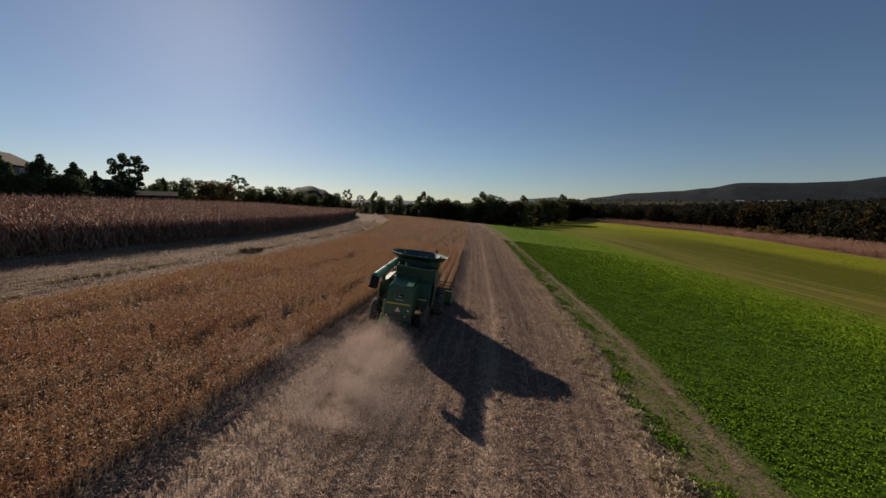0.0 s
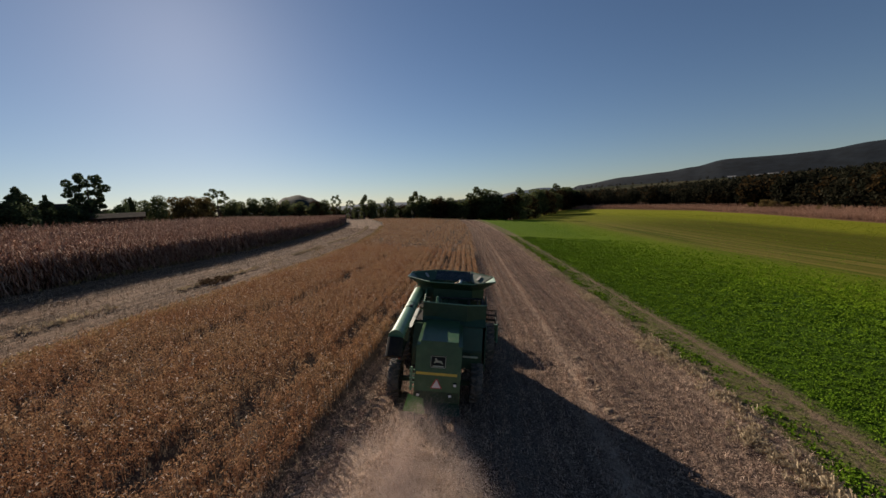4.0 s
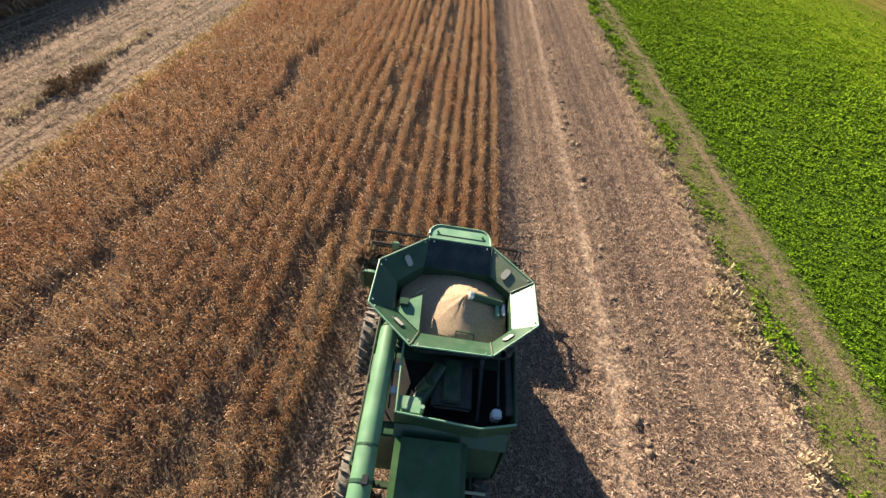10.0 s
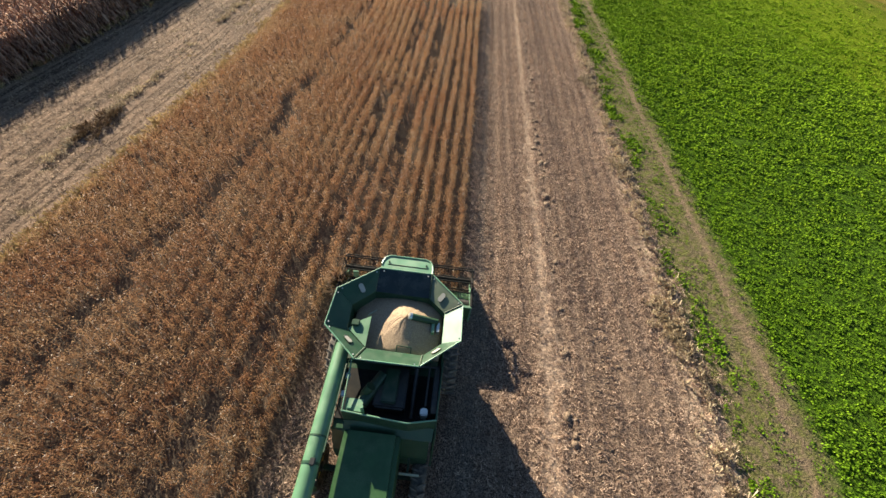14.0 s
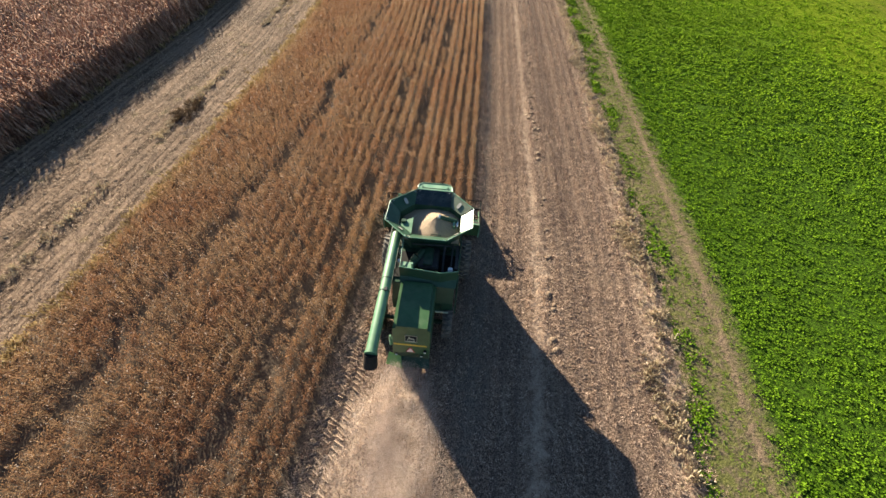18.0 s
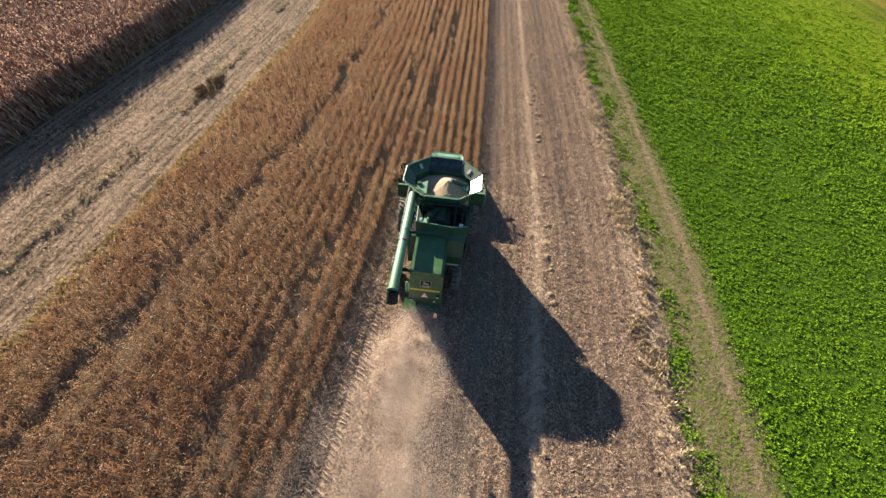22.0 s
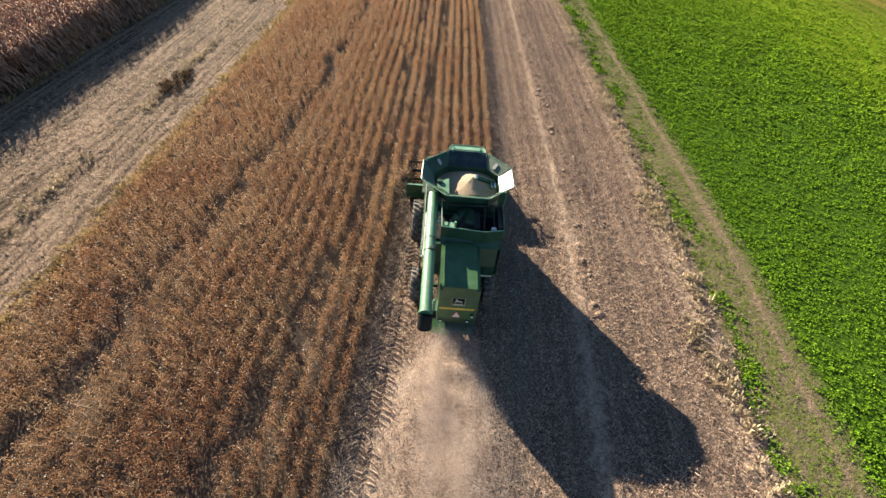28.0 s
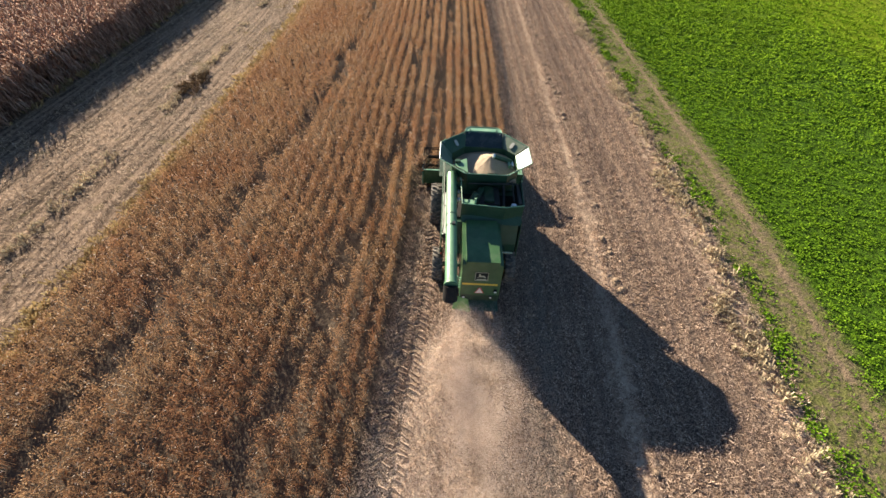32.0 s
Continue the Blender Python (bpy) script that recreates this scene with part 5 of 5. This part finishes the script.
def tree(kind, seed, label, mat, loc=(0, 0, 0)):
    """A tree ten metres high: trunk with limbs, and a crown of leaf clumps."""
    r = random.Random(seed)
    top = new("tree")
    tagged(top, label, "tree")
    bm = rod((0, 0, -0.4), (0.1, 0, 4.5), 0.24, 0.15, 8)
    bm = rod((0.1, 0, 4.4), (0.2, 0.1, 8.6), 0.15, 0.03, 6, bm=bm)
    blobs = []
    if kind == "round":
        for i in range(14):
            a, h = r.uniform(0, 6.28), 1.3 + i * 0.57
            d = r.uniform(0.6, 2.4) * (1.15 - abs(h - 4.6) / 6)
            blobs.append((d * math.cos(a), d * math.sin(a), h - 0.5, r.uniform(1.4, 2.2), r.uniform(1.0, 1.5)))
    elif kind == "tall":
        for i in range(11):
            a, h = r.uniform(0, 6.28), 2.0 + i * 0.72
            d = r.uniform(0.2, 1.4)
            blobs.append((d * math.cos(a), d * math.sin(a), h, r.uniform(0.7, 1.25), r.uniform(0.6, 1.0)))
    elif kind == "umbrella":
        for i in range(26):
            a, h = i * 2.4, 3.4 + 6.0 * (i / 25)
            d = r.uniform(0.6, 1.0) * 3.0 * math.sqrt(max(0.03, 1 - ((h - 6.2) / 3.5) ** 2))
            blobs.append((d * math.cos(a), d * math.sin(a), h, r.uniform(0.55, 0.95), r.uniform(0.4, 0.7)))
        for i in range(6):
            blobs.append((r.uniform(-1, 1), r.uniform(-1, 1), 1.2 + i * 0.9, 1.3, 0.9))
    elif kind == "cone":
        for i in range(13):
            h = 0.7 + i * 0.73
            wide = 2.5 * (1 - (h / 10.6) ** 1.9) + 0.35
            for j in range(3 if i < 11 else 1):
                a = i * 1.3 + j * 2.1 + r.uniform(-0.4, 0.4)
                d = wide * 0.5 if i < 11 else 0.0
                blobs.append((d * math.cos(a), d * math.sin(a), h + r.uniform(-0.3, 0.3), wide * r.uniform(0.5, 0.7), 0.7))
    elif kind == "sparse":
        for i in range(16):
            a, h = i * 2.4, 4.6 + 5.0 * (i / 15)
            d = 2.2 * math.sqrt(max(0.05, 1 - ((h - 7.0) / 2.9) ** 2))
            blobs.append((d * math.cos(a), d * math.sin(a), h, 0.75, 0.55))
    for (cx, cy, cz, rx, rz) in blobs[:8]:
        if kind != "cone":
            bm = rod((0.08, 0, max(1.8, cz - 2.4)), (cx, cy, cz), 0.07, 0.02, 5, bm=bm)
    part("trunk", bm, MAT_BARK, top)
    crown = new("crown", crown_mesh("crown", blobs, {"sparse": 80, "cone": 130, "umbrella": 150, "tall": 210}.get(kind, 260), 0.25, mat, seed))
    crown.parent = top
    top.location = loc
    return top


def grove(group, first, spots):
    """Copies of trees at (x, y, height, width share)."""
    for n, (x, y, h, w) in enumerate(spots):
        src = first[n % len(first)]
        w = w * 1.3
        m = Matrix.Translation((x, y, float(land(x, y)))) @ Matrix.Rotation(n * 1.9, 4, "Z") @ Matrix.Diagonal((h / 10 * w, h / 10 * w, h / 10, 1))
        tagged(copy_thing(src, m), group=group)
    for src in first:
        for o in (*src.children_recursive, src):
            bpy.data.objects.remove(o)


def polar(bearing, dist):
    """World x, y at a bearing in degrees right of straight ahead, as seen from the field's lower end."""
    return 3.0 + dist * math.sin(radians(bearing)), -16.6 + dist * math.cos(radians(bearing))


def rise_to(bearing, dist, elev):
    """Height above the ground there of what stands elev degrees above the level."""
    x, y = polar(bearing, dist)
    return 7.0 + dist * math.tan(radians(elev)) - float(land(x, y))


def spots_of(rows):
    return [(*polar(b, d), rise_to(b, d, e), w) for b, d, e, w in rows]


TR = random.Random(12)
# dark garden trees by the houses beyond the corn
grove("clipped evergreens by the houses", [tree("cone", 4, "dense dark evergreen with a rounded cone shape", MAT_NEEDLE), tree("cone", 14, "dense dark evergreen, rounded and broad", MAT_NEEDLE)],
      spots_of([(-52.2, 98, 5.15, 1.0), (-49.6, 102, 4.6, 0.95), (-55.2, 94, 4.9, 1.0), (-41.4, 130, 3.4, 0.65), (-47.8, 108, 3.8, 0.7)]))
grove("garden trees by the houses", [tree("round", 5, "dark bushy evergreen by the houses", MAT_NEEDLE), tree("round", 6, "dark dense garden tree", MAT_NEEDLE)],
      spots_of([(-53.8, 93, 3.3, 1.1), (-50.2, 98, 3.6, 1.1), (-49.3, 106, 3.2, 1.1), (-51.8, 100, 3.4, 1.0), (-46.6, 108, 2.9, 1.2), (-47.4, 112, 2.7, 1.3), (-45.3, 112, 2.4, 1.4), (-43.6, 116, 2.2, 1.2), (-42.2, 120, 2.9, 0.9)]))
grove("tall garden pine", [tree("umbrella", 7, "tall dark pine with a broad rounded crown", MAT_NEEDLE)], spots_of([(-44.8, 118, 6.0, 0.78)]))
grove("garden trees in a row", [tree("round", 8, "dark round garden tree", MAT_LEAF), tree("round", 9, "dark broad garden tree", MAT_LEAF)],
      spots_of([(-41.7, 138, 3.5, 0.7), (-39.0, 142, 3.7, 0.85), (-40.2, 146, 3.3, 0.8), (-31.6, 172, 2.9, 0.8), (-30.9, 180, 2.7, 0.9), (-29.2, 184, 3.0, 0.95), (-27.4, 186, 3.1, 0.95), (-25.4, 190, 2.5, 0.9), (-23.6, 195, 2.3, 0.9), (-21.8, 198, 1.9, 0.8), (-32.2, 176, 2.3, 0.9)]))
grove("autumn trees", [tree("round", 10, "olive-brown drooping autumn tree", MAT_LEAF_OLIVE)], spots_of([(-37.3, 148, 3.6, 0.9), (-36.0, 150, 3.6, 1.0), (-34.7, 152, 3.5, 0.9)]))
grove("thin trees", [tree("sparse", 11, "thin half-bare tree on the skyline", MAT_LEAF)], spots_of([(-33.2, 162, 4.1, 0.9), (-18.8, 205, 2.7, 0.6), (-16.9, 222, 1.9, 0.7), (-6.6, 236, 2.0, 0.7)]))
# hedgerow behind the crest: tall ones first, then the dense growth between them
tall = [(-20.4, 200, 2.4, 0.7), (-15.1, 225, 2.5, 0.75), (-13.9, 228, 2.1, 0.6), (-11.3, 230, 2.25, 0.7), (-8.0, 230, 2.55, 0.8), (-6.9, 233, 2.1, 0.7), (-3.9, 240, 1.9, 0.8), (0.8, 235, 2.6, 0.9), (2.2, 236, 2.75, 0.95), (4.6, 235, 2.0, 0.8), (7.1, 235, 2.1, 0.8), (9.6, 330, 2.2, 0.9), (11.4, 385, 2.0, 0.8), (12.6, 398, 2.3, 0.8), (13.6, 400, 2.1, 0.9), (14.6, 405, 1.9, 0.8)]
grove("hedgerow behind the crest", [tree("round", 1, "dark broadleaf tree in the hedgerow behind the field", MAT_LEAF), tree("tall", 2, "slim dark tree in the hedgerow", MAT_LEAF), tree("round", 3, "wide dark tree in the hedgerow", MAT_LEAF)], spots_of(tall))
fill = [(-21.0 + i * 0.84, 232 + TR.uniform(0, 14) + max(0, i - 32) * 17, (0.95 if i < 18 else 1.4) + TR.uniform(-0.35, 0.45), TR.uniform(0.9, 1.25)) for i in range(44)]
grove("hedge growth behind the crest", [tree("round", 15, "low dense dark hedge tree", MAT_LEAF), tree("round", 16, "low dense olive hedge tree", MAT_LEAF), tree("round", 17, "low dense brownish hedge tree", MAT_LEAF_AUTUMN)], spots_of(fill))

low = [(-60.0 + i * 1.25, 118 + i * 2.6 + TR.uniform(0, 8), (2.7 if i < 22 else 2.2) + TR.uniform(-0.5, 0.5) - 0.012 * i, TR.uniform(0.9, 1.3)) for i in range(32)]
grove("garden hedge beyond the corn", [tree("round", 21, "dark bushy growth beyond the corn", MAT_LEAF), tree("round", 22, "brown-green bushy growth beyond the corn", MAT_LEAF_AUTUMN)], spots_of(low))


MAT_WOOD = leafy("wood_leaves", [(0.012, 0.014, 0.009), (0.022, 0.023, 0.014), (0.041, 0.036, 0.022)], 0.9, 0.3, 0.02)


def woods():
    """Mixed wood on the slope beyond the far corn."""
    tp = []
    for k in range(6):
        r = np.random.default_rng(200 + k)
        b = Bits()
        for j in range(230):
            d = r.normal(size=3)
            d /= np.linalg.norm(d)
            c = np.array([0, 0, 5.8]) + d * np.array([4.0, 4.0, 5.0]) * r.uniform(0.6, 1.05)
            if c[2] < 0.8:
                c[2] = 0.8 + r.uniform(0, 1)
            u, v = r.normal(size=3), r.normal(size=3)
            u, v = u / np.linalg.norm(u) * 0.62, v / np.linalg.norm(v) * 0.5
            b.face(c - u, c + v, c + u, c - v)
        b.stem((0, 0, -1), (0, 0, 6), 0.25)
        tp.append((b.v, b.f))
    n = 1500
    bear = RNG.uniform(13.0, 80, n)
    dist = np.interp(bear, [12, 18, 30, 38, 46, 80], [412, 380, 328, 292, 240, 205]) + 310 * RNG.uniform(0, 1, n) ** 1.7
    px, py = 3 + dist * np.sin(np.radians(bear)), -16.6 + dist * np.cos(np.radians(bear))
    pos = np.stack([px, py, land(px, py)], -1)
    crest = 7.0 + dist * np.tan(np.radians(np.interp(bear, [13, 20, 27, 33, 42, 80], [1.3, 1.15, 1.2, 1.5, 1.8, 2.2])))
    size = np.clip((crest - pos[:, 2]) / 10.8, 0.45, 1.9) * RNG.uniform(0.5, 0.98, n)
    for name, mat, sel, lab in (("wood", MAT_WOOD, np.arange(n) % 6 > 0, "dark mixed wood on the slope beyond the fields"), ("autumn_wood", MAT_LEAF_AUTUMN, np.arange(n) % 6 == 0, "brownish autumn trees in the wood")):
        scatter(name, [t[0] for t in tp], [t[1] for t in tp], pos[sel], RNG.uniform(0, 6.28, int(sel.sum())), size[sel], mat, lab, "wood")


woods()


# ---------------------------------------------------------------- ridges on the horizon
def ridge(name, label, pts, depth, col, seed):
    """A wooded ridge whose crest runs through the given (x, y, height) points."""
    fine = []
    for (a, b) in zip(pts[:-1], pts[1:]):
        for k in range(24):
            t = k / 24
            s = t * t * (3 - 2 * t)
            fine.append((a[0] + (b[0] - a[0]) * t, a[1] + (b[1] - a[1]) * t, a[2] + (b[2] - a[2]) * s))
    fine.append(pts[-1])
    prof = [(-1.0, 0.0), (-0.6, 0.45), (-0.3, 0.8), (-0.1, 0.97), (0.0, 1.0), (0.5, 0.6), (1.0, 0.0)]
    verts, faces = [], []
    for (x, y, z) in fine:
        l = math.hypot(x, y)
        for d, h in prof:
            k = 1 + depth * d / l
            verts.append((x * k, y * k, -25 + (z + 25) * h))
    n = len(prof)
    for i in range(len(fine) - 1):
        for j in range(n - 1):
            faces.append((i * n + j, (i + 1) * n + j, (i + 1) * n + j + 1, i * n + j + 1))
    me = bpy.data.meshes.new(name)
    me.from_pydata(verts, [], faces)
    for p in me.polygons:
        p.use_smooth = True
    m = Nodes(name + "_woods", 0.95, 0, 0.1)
    w = m.coords()
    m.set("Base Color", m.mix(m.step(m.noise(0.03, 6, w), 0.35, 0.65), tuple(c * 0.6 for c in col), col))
    m.bump(m.noise(0.02, 4, w), 0.5, 5.0)
    me.materials.append(m.mat)
    return tagged(new(name, me), label, "hill", kind="structure")


def skyline(dist, rows):
    return [(*polar(b, dist), 7.0 + dist * math.tan(radians(e))) for b, e in rows]


# The bluish wood colours stand in for haze over the distance.
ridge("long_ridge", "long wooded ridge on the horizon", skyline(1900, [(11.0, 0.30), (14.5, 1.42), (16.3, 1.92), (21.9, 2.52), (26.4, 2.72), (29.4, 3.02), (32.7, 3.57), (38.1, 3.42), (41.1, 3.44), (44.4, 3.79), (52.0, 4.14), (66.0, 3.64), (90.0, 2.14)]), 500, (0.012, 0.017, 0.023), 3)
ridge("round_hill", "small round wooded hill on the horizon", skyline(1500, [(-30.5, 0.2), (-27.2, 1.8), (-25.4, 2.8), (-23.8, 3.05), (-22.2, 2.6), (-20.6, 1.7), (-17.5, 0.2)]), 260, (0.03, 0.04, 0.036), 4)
ridge("low_hills", "low hills far off, tinted blue for haze", skyline(3300, [(-40, 0.5), (-20.0, 1.1), (-15.0, 1.3), (-11.0, 1.25), (-4.0, 0.9), (4.0, 1.3), (8.5, 1.75), (11.0, 1.95), (15.0, 1.6), (22.0, 0.8)]), 700, (0.08, 0.11, 0.15), 5)


# ---------------------------------------------------------------- houses beyond the corn
MAT_SIDING = painted("grey_siding", (0.20, 0.20, 0.20), 0.7, dust=0.2, scale=0.6)
MAT_ROOF = painted("brown_roof_shingles", (0.045, 0.031, 0.026), 0.95, dust=0.2, scale=0.8, spec=0.03)
MAT_PANE = painted("dark_window_glass", (0.03, 0.035, 0.04), 0.12, dust=0.05)


def house(name, label, bearing, dist, turn, length, depth, eave, peak, wall_mat, roof_mat, panes):
    x, y = polar(bearing, dist)
    top = new(name)
    tagged(top, label, "house")
    top.matrix_world = Matrix.Translation((x, y, float(land(x, y)))) @ Matrix.Rotation(radians(turn), 4, "Z")
    L, D = length / 2, depth / 2
    part("wall", prism([(-D, -0.5), (-D, eave), (0, peak - 0.1), (D, eave), (D, -0.5)], -L, L), wall_mat, top)
    for s in (-1, 1):
        part("roof", slab([(-L - 0.5, s * (D + 0.5), eave - 0.25), (L + 0.5, s * (D + 0.5), eave - 0.25), (L + 0.5, 0, peak), (-L - 0.5, 0, peak)], 0.18 * s), roof_mat, top)
    for i in range(panes):
        wx = -L + (i + 0.5) * length / panes
        for wz in ((eave - 1.7,) if eave < 4 else (eave - 1.7, eave - 4.4)):
            win = part("window", box(wx - 0.6, wx + 0.6, -D - 0.06, -D + 0.02, wz - 0.05, wz + 1.25, 0.01), MAT_WHITE, top)
            part("pane", box(wx - 0.5, wx - 0.03, -D - 0.08, -D - 0.05, wz + 0.03, wz + 1.17), MAT_PANE, win)
            part("pane", box(wx + 0.03, wx + 0.5, -D - 0.08, -D - 0.05, wz + 0.03, wz + 1.17), MAT_PANE, win)
    return top


house("house", "long grey two-storey house with a brown roof beyond the corn", -58.0, 105, 116, 30, 10, 7.0, 9.8, MAT_SIDING, MAT_ROOF, 7)
house("house", "house with a dark brown roof among garden trees", -47.4, 122, 45, 13, 9, 3.0, 5.6, MAT_ROOF, MAT_ROOF, 4)
house("shed", "low dark garden shed with a pale roof edge", -42.4, 112, 40, 8, 5, 2.6, 3.4, MAT_ROOF, MAT_ROOF, 0)
MAT_FARM = painted("pale_farm_siding", (0.48, 0.48, 0.47), 0.7, dust=0.2, scale=0.6)
for bearing, dist, ln in ((33.0, 612, 8), (35.4, 606, 12), (36.7, 610, 9), (37.7, 590, 5), (42.0, 585, 8)):
    house("farm_building", "pale farm building far up the wooded slope", bearing, dist, -35, ln, 5, 2.6, 3.6, MAT_FARM, MAT_SIDING, 3)
grove("shrubs before the wood", [tree("round", 31, "yellow-green shrub at the foot of the wood", MAT_LEAF_OLIVE)],
      [(*polar(b, d), h, 1.2) for b, d, h in ((34.3, 285, 5.0), (35.6, 280, 6.5), (36.4, 276, 5.5), (37.3, 272, 5.0), (38.2, 268, 3.6), (40.0, 255, 3.2), (41.2, 250, 3.4))])


# ---------------------------------------------------------------- dust behind the spreader
def dust():
    b = Bits()
    b.face((-0.5, -0.3, 0), (0.5, -0.35, 0.1), (0.0, 0.6, 0.3))
    c = Bits()
    c.face((-0.5, 0, -0.4), (0.5, 0.2, -0.4), (0.05, 0.1, 0.6))
    n = 1500000
    r = np.random.default_rng(5)
    s = r.uniform(0, 1, n) ** 0.75
    y = -0.35 - 9.5 * s
    wide = 0.36 + 1.05 * s ** 0.7
    x = -0.1 - 0.25 * s + 0.3 * np.sin(s * 9.0) * s + r.normal(0, 1, n) * wide
    z = np.abs(r.normal(0, 1, n)) * (0.28 + 0.42 * s) * (1 - 0.5 * s) + 0.05 + 0.5 * np.exp(-s * 9)
    puff = np.array([noise.noise((a * 0.9, b * 0.6, c * 1.3)) + 0.5 * noise.noise((a * 2.4, b * 1.7, c * 2.5)) for a, b, c in zip(x, y, z)])
    keep = r.uniform(0, 1, n) < (1 - 0.68 * s) * np.clip(0.58 + 0.75 * puff, 0.06, 1.0)
    x, y, z = x[keep], y[keep], z[keep]
    k = 100000
    s2 = r.uniform(0, 1, k) ** 0.8
    y2 = -0.9 - 7.5 * s2
    side = r.uniform(0, 1, k) < 0.4
    x2 = np.where(side, 0.75 + 0.75 * s2, -1.0 - 2.6 * s2) + r.normal(0, 0.3, k) * (0.6 + 1.6 * s2)
    z2 = 0.25 + np.abs(r.normal(0, 0.5, k)) * (0.5 + s2) + np.where(side, 0.0, 0.5 * s2)
    lump = np.array([noise.noise((a * 0.9, b * 0.7, c * 1.2 + 4)) for a, b, c in zip(x2, y2, z2)])
    sel = lump + r.uniform(-0.25, 0.25, k) > 0.05
    x, y, z = np.concatenate([x, x2[sel]]), np.concatenate([y, y2[sel]]), np.concatenate([z, z2[sel]])
    pos = at_field(x, y)
    pos[:, 2] += z
    scatter("chaff_cloud", [b.v, c.v], [b.f, c.f], pos, r.uniform(0, 6.28, len(pos)), r.uniform(0.005, 0.0115, len(pos)), MAT_CHAFF, "cloud of pale chaff and dust behind the spreader", "dust")


MAT_CHAFF = leafy("chaff", [(0.660, 0.501, 0.402), (0.760, 0.599, 0.491), (0.850, 0.706, 0.603)], 0.95, 0.25)
dust()


# ---------------------------------------------------------------- clods and wheel marks
def clods():
    tp = []
    for k in range(5):
        r = random.Random(300 + k)
        bm = bmesh.new()
        bmesh.ops.create_icosphere(bm, subdivisions=1, radius=1)
        bm.verts.ensure_lookup_table()
        b = Bits()
        b.v = [tuple(v.co * r.uniform(0.6, 1.15) * Vector((1, 1.2, 0.55))) for v in bm.verts]
        b.f = [tuple(v.index for v in f.verts) for f in bm.faces]
        bm.free()
        tp.append((b.v, b.f))
    r = np.random.default_rng(31)
    n = 620
    y = r.uniform(-22, 75, n)
    lane = r.uniform(0, 1, n)
    x = np.where(lane < 0.35, SWATH + 0.6 + r.normal(0, 0.16, n), np.where(lane < 0.6, GREEN_EDGE - 0.5 + r.normal(0, 0.3, n), r.uniform(2.8, 12.0, n)))
    x2, y2 = r.uniform(CORN_EDGE + 2.5, BEAN_LEFT - 0.4, 420), r.uniform(-20, 80, 420)
    pos = np.concatenate([at_field(x + bend_right(y), y), at_field(x2 + bend_left(y2), y2)])
    size = np.concatenate([np.where(lane < 0.16, r.uniform(0.12, 0.24, n), r.uniform(0.03, 0.12, n)), r.uniform(0.03, 0.13, 420)])
    scatter("soil_clods", [t[0] for t in tp], [t[1] for t in tp], pos, r.uniform(0, 6.28, len(pos)), size, MAT_SOIL, "dark clods of soil and matted straw", "clods")
    # wheel marks: rows of small slanted soil ridges
    b = Bits()
    for s in (-1, 1):
        p, q = (s * 0.03, 0.0), (s * 0.27, -0.15)
        b.face((p[0], p[1] - 0.03, 0.0), (q[0], q[1] - 0.03, 0.0), (q[0], q[1] + 0.02, 0.06), (p[0], p[1] + 0.02, 0.06))
        b.face((p[0], p[1] + 0.06, 0.0), (q[0], q[1] + 0.06, 0.0), (q[0], q[1] + 0.02, 0.06), (p[0], p[1] + 0.02, 0.06))
    pts, big = [], []
    for x0, lo, hi in ((-2.25, -40, 1.0), (-1.8, -40, 4.4), (7.5, -40, 70), (8.05, -40, 70), (3.3, 8, 70)):
        yy = np.arange(lo, hi, 0.21)
        pts.append(np.stack([x0 + 0.08 * np.sin(yy * 0.2) + r.normal(0, 0.015, len(yy)), yy + r.normal(0, 0.02, len(yy))], -1)[r.uniform(0, 1, len(yy)) < 0.85])
        big.append(np.full(len(pts[-1]), 1.45 if x0 < 0 else 0.9))
    pts = np.concatenate(pts)
    pos = at_field(pts[:, 0] + bend_right(pts[:, 1]), pts[:, 1])
    pos[:, 2] -= 0.012
    scatter("tyre_tracks", [b.v], [b.f], pos, r.normal(0, 0.1, len(pos)), r.uniform(0.6, 0.9, len(pos)) * np.concatenate(big), MAT_TREAD, "tyre tread ridges pressed into the stubble", "tyre track")


m = Nodes("clod_soil", 0.95, 0, 0.2)
m.set("Base Color", m.mix(m.step(m.noise(14, 4, m.coords()), 0.35, 0.65), (0.07, 0.05, 0.036), (0.26, 0.185, 0.13)))
m.bump(m.noise(40, 4, m.coords()), 0.8, 0.02)
MAT_SOIL = m.mat
m = Nodes("pressed_straw", 0.95, 0, 0.1)
m.set("Base Color", m.mix(m.step(m.noise(18, 4, m.coords()), 0.35, 0.65), (0.14, 0.10, 0.072), (0.44, 0.32, 0.235)))
m.bump(m.noise(45, 4, m.coords()), 0.8, 0.02)
MAT_TREAD = m.mat
clods()
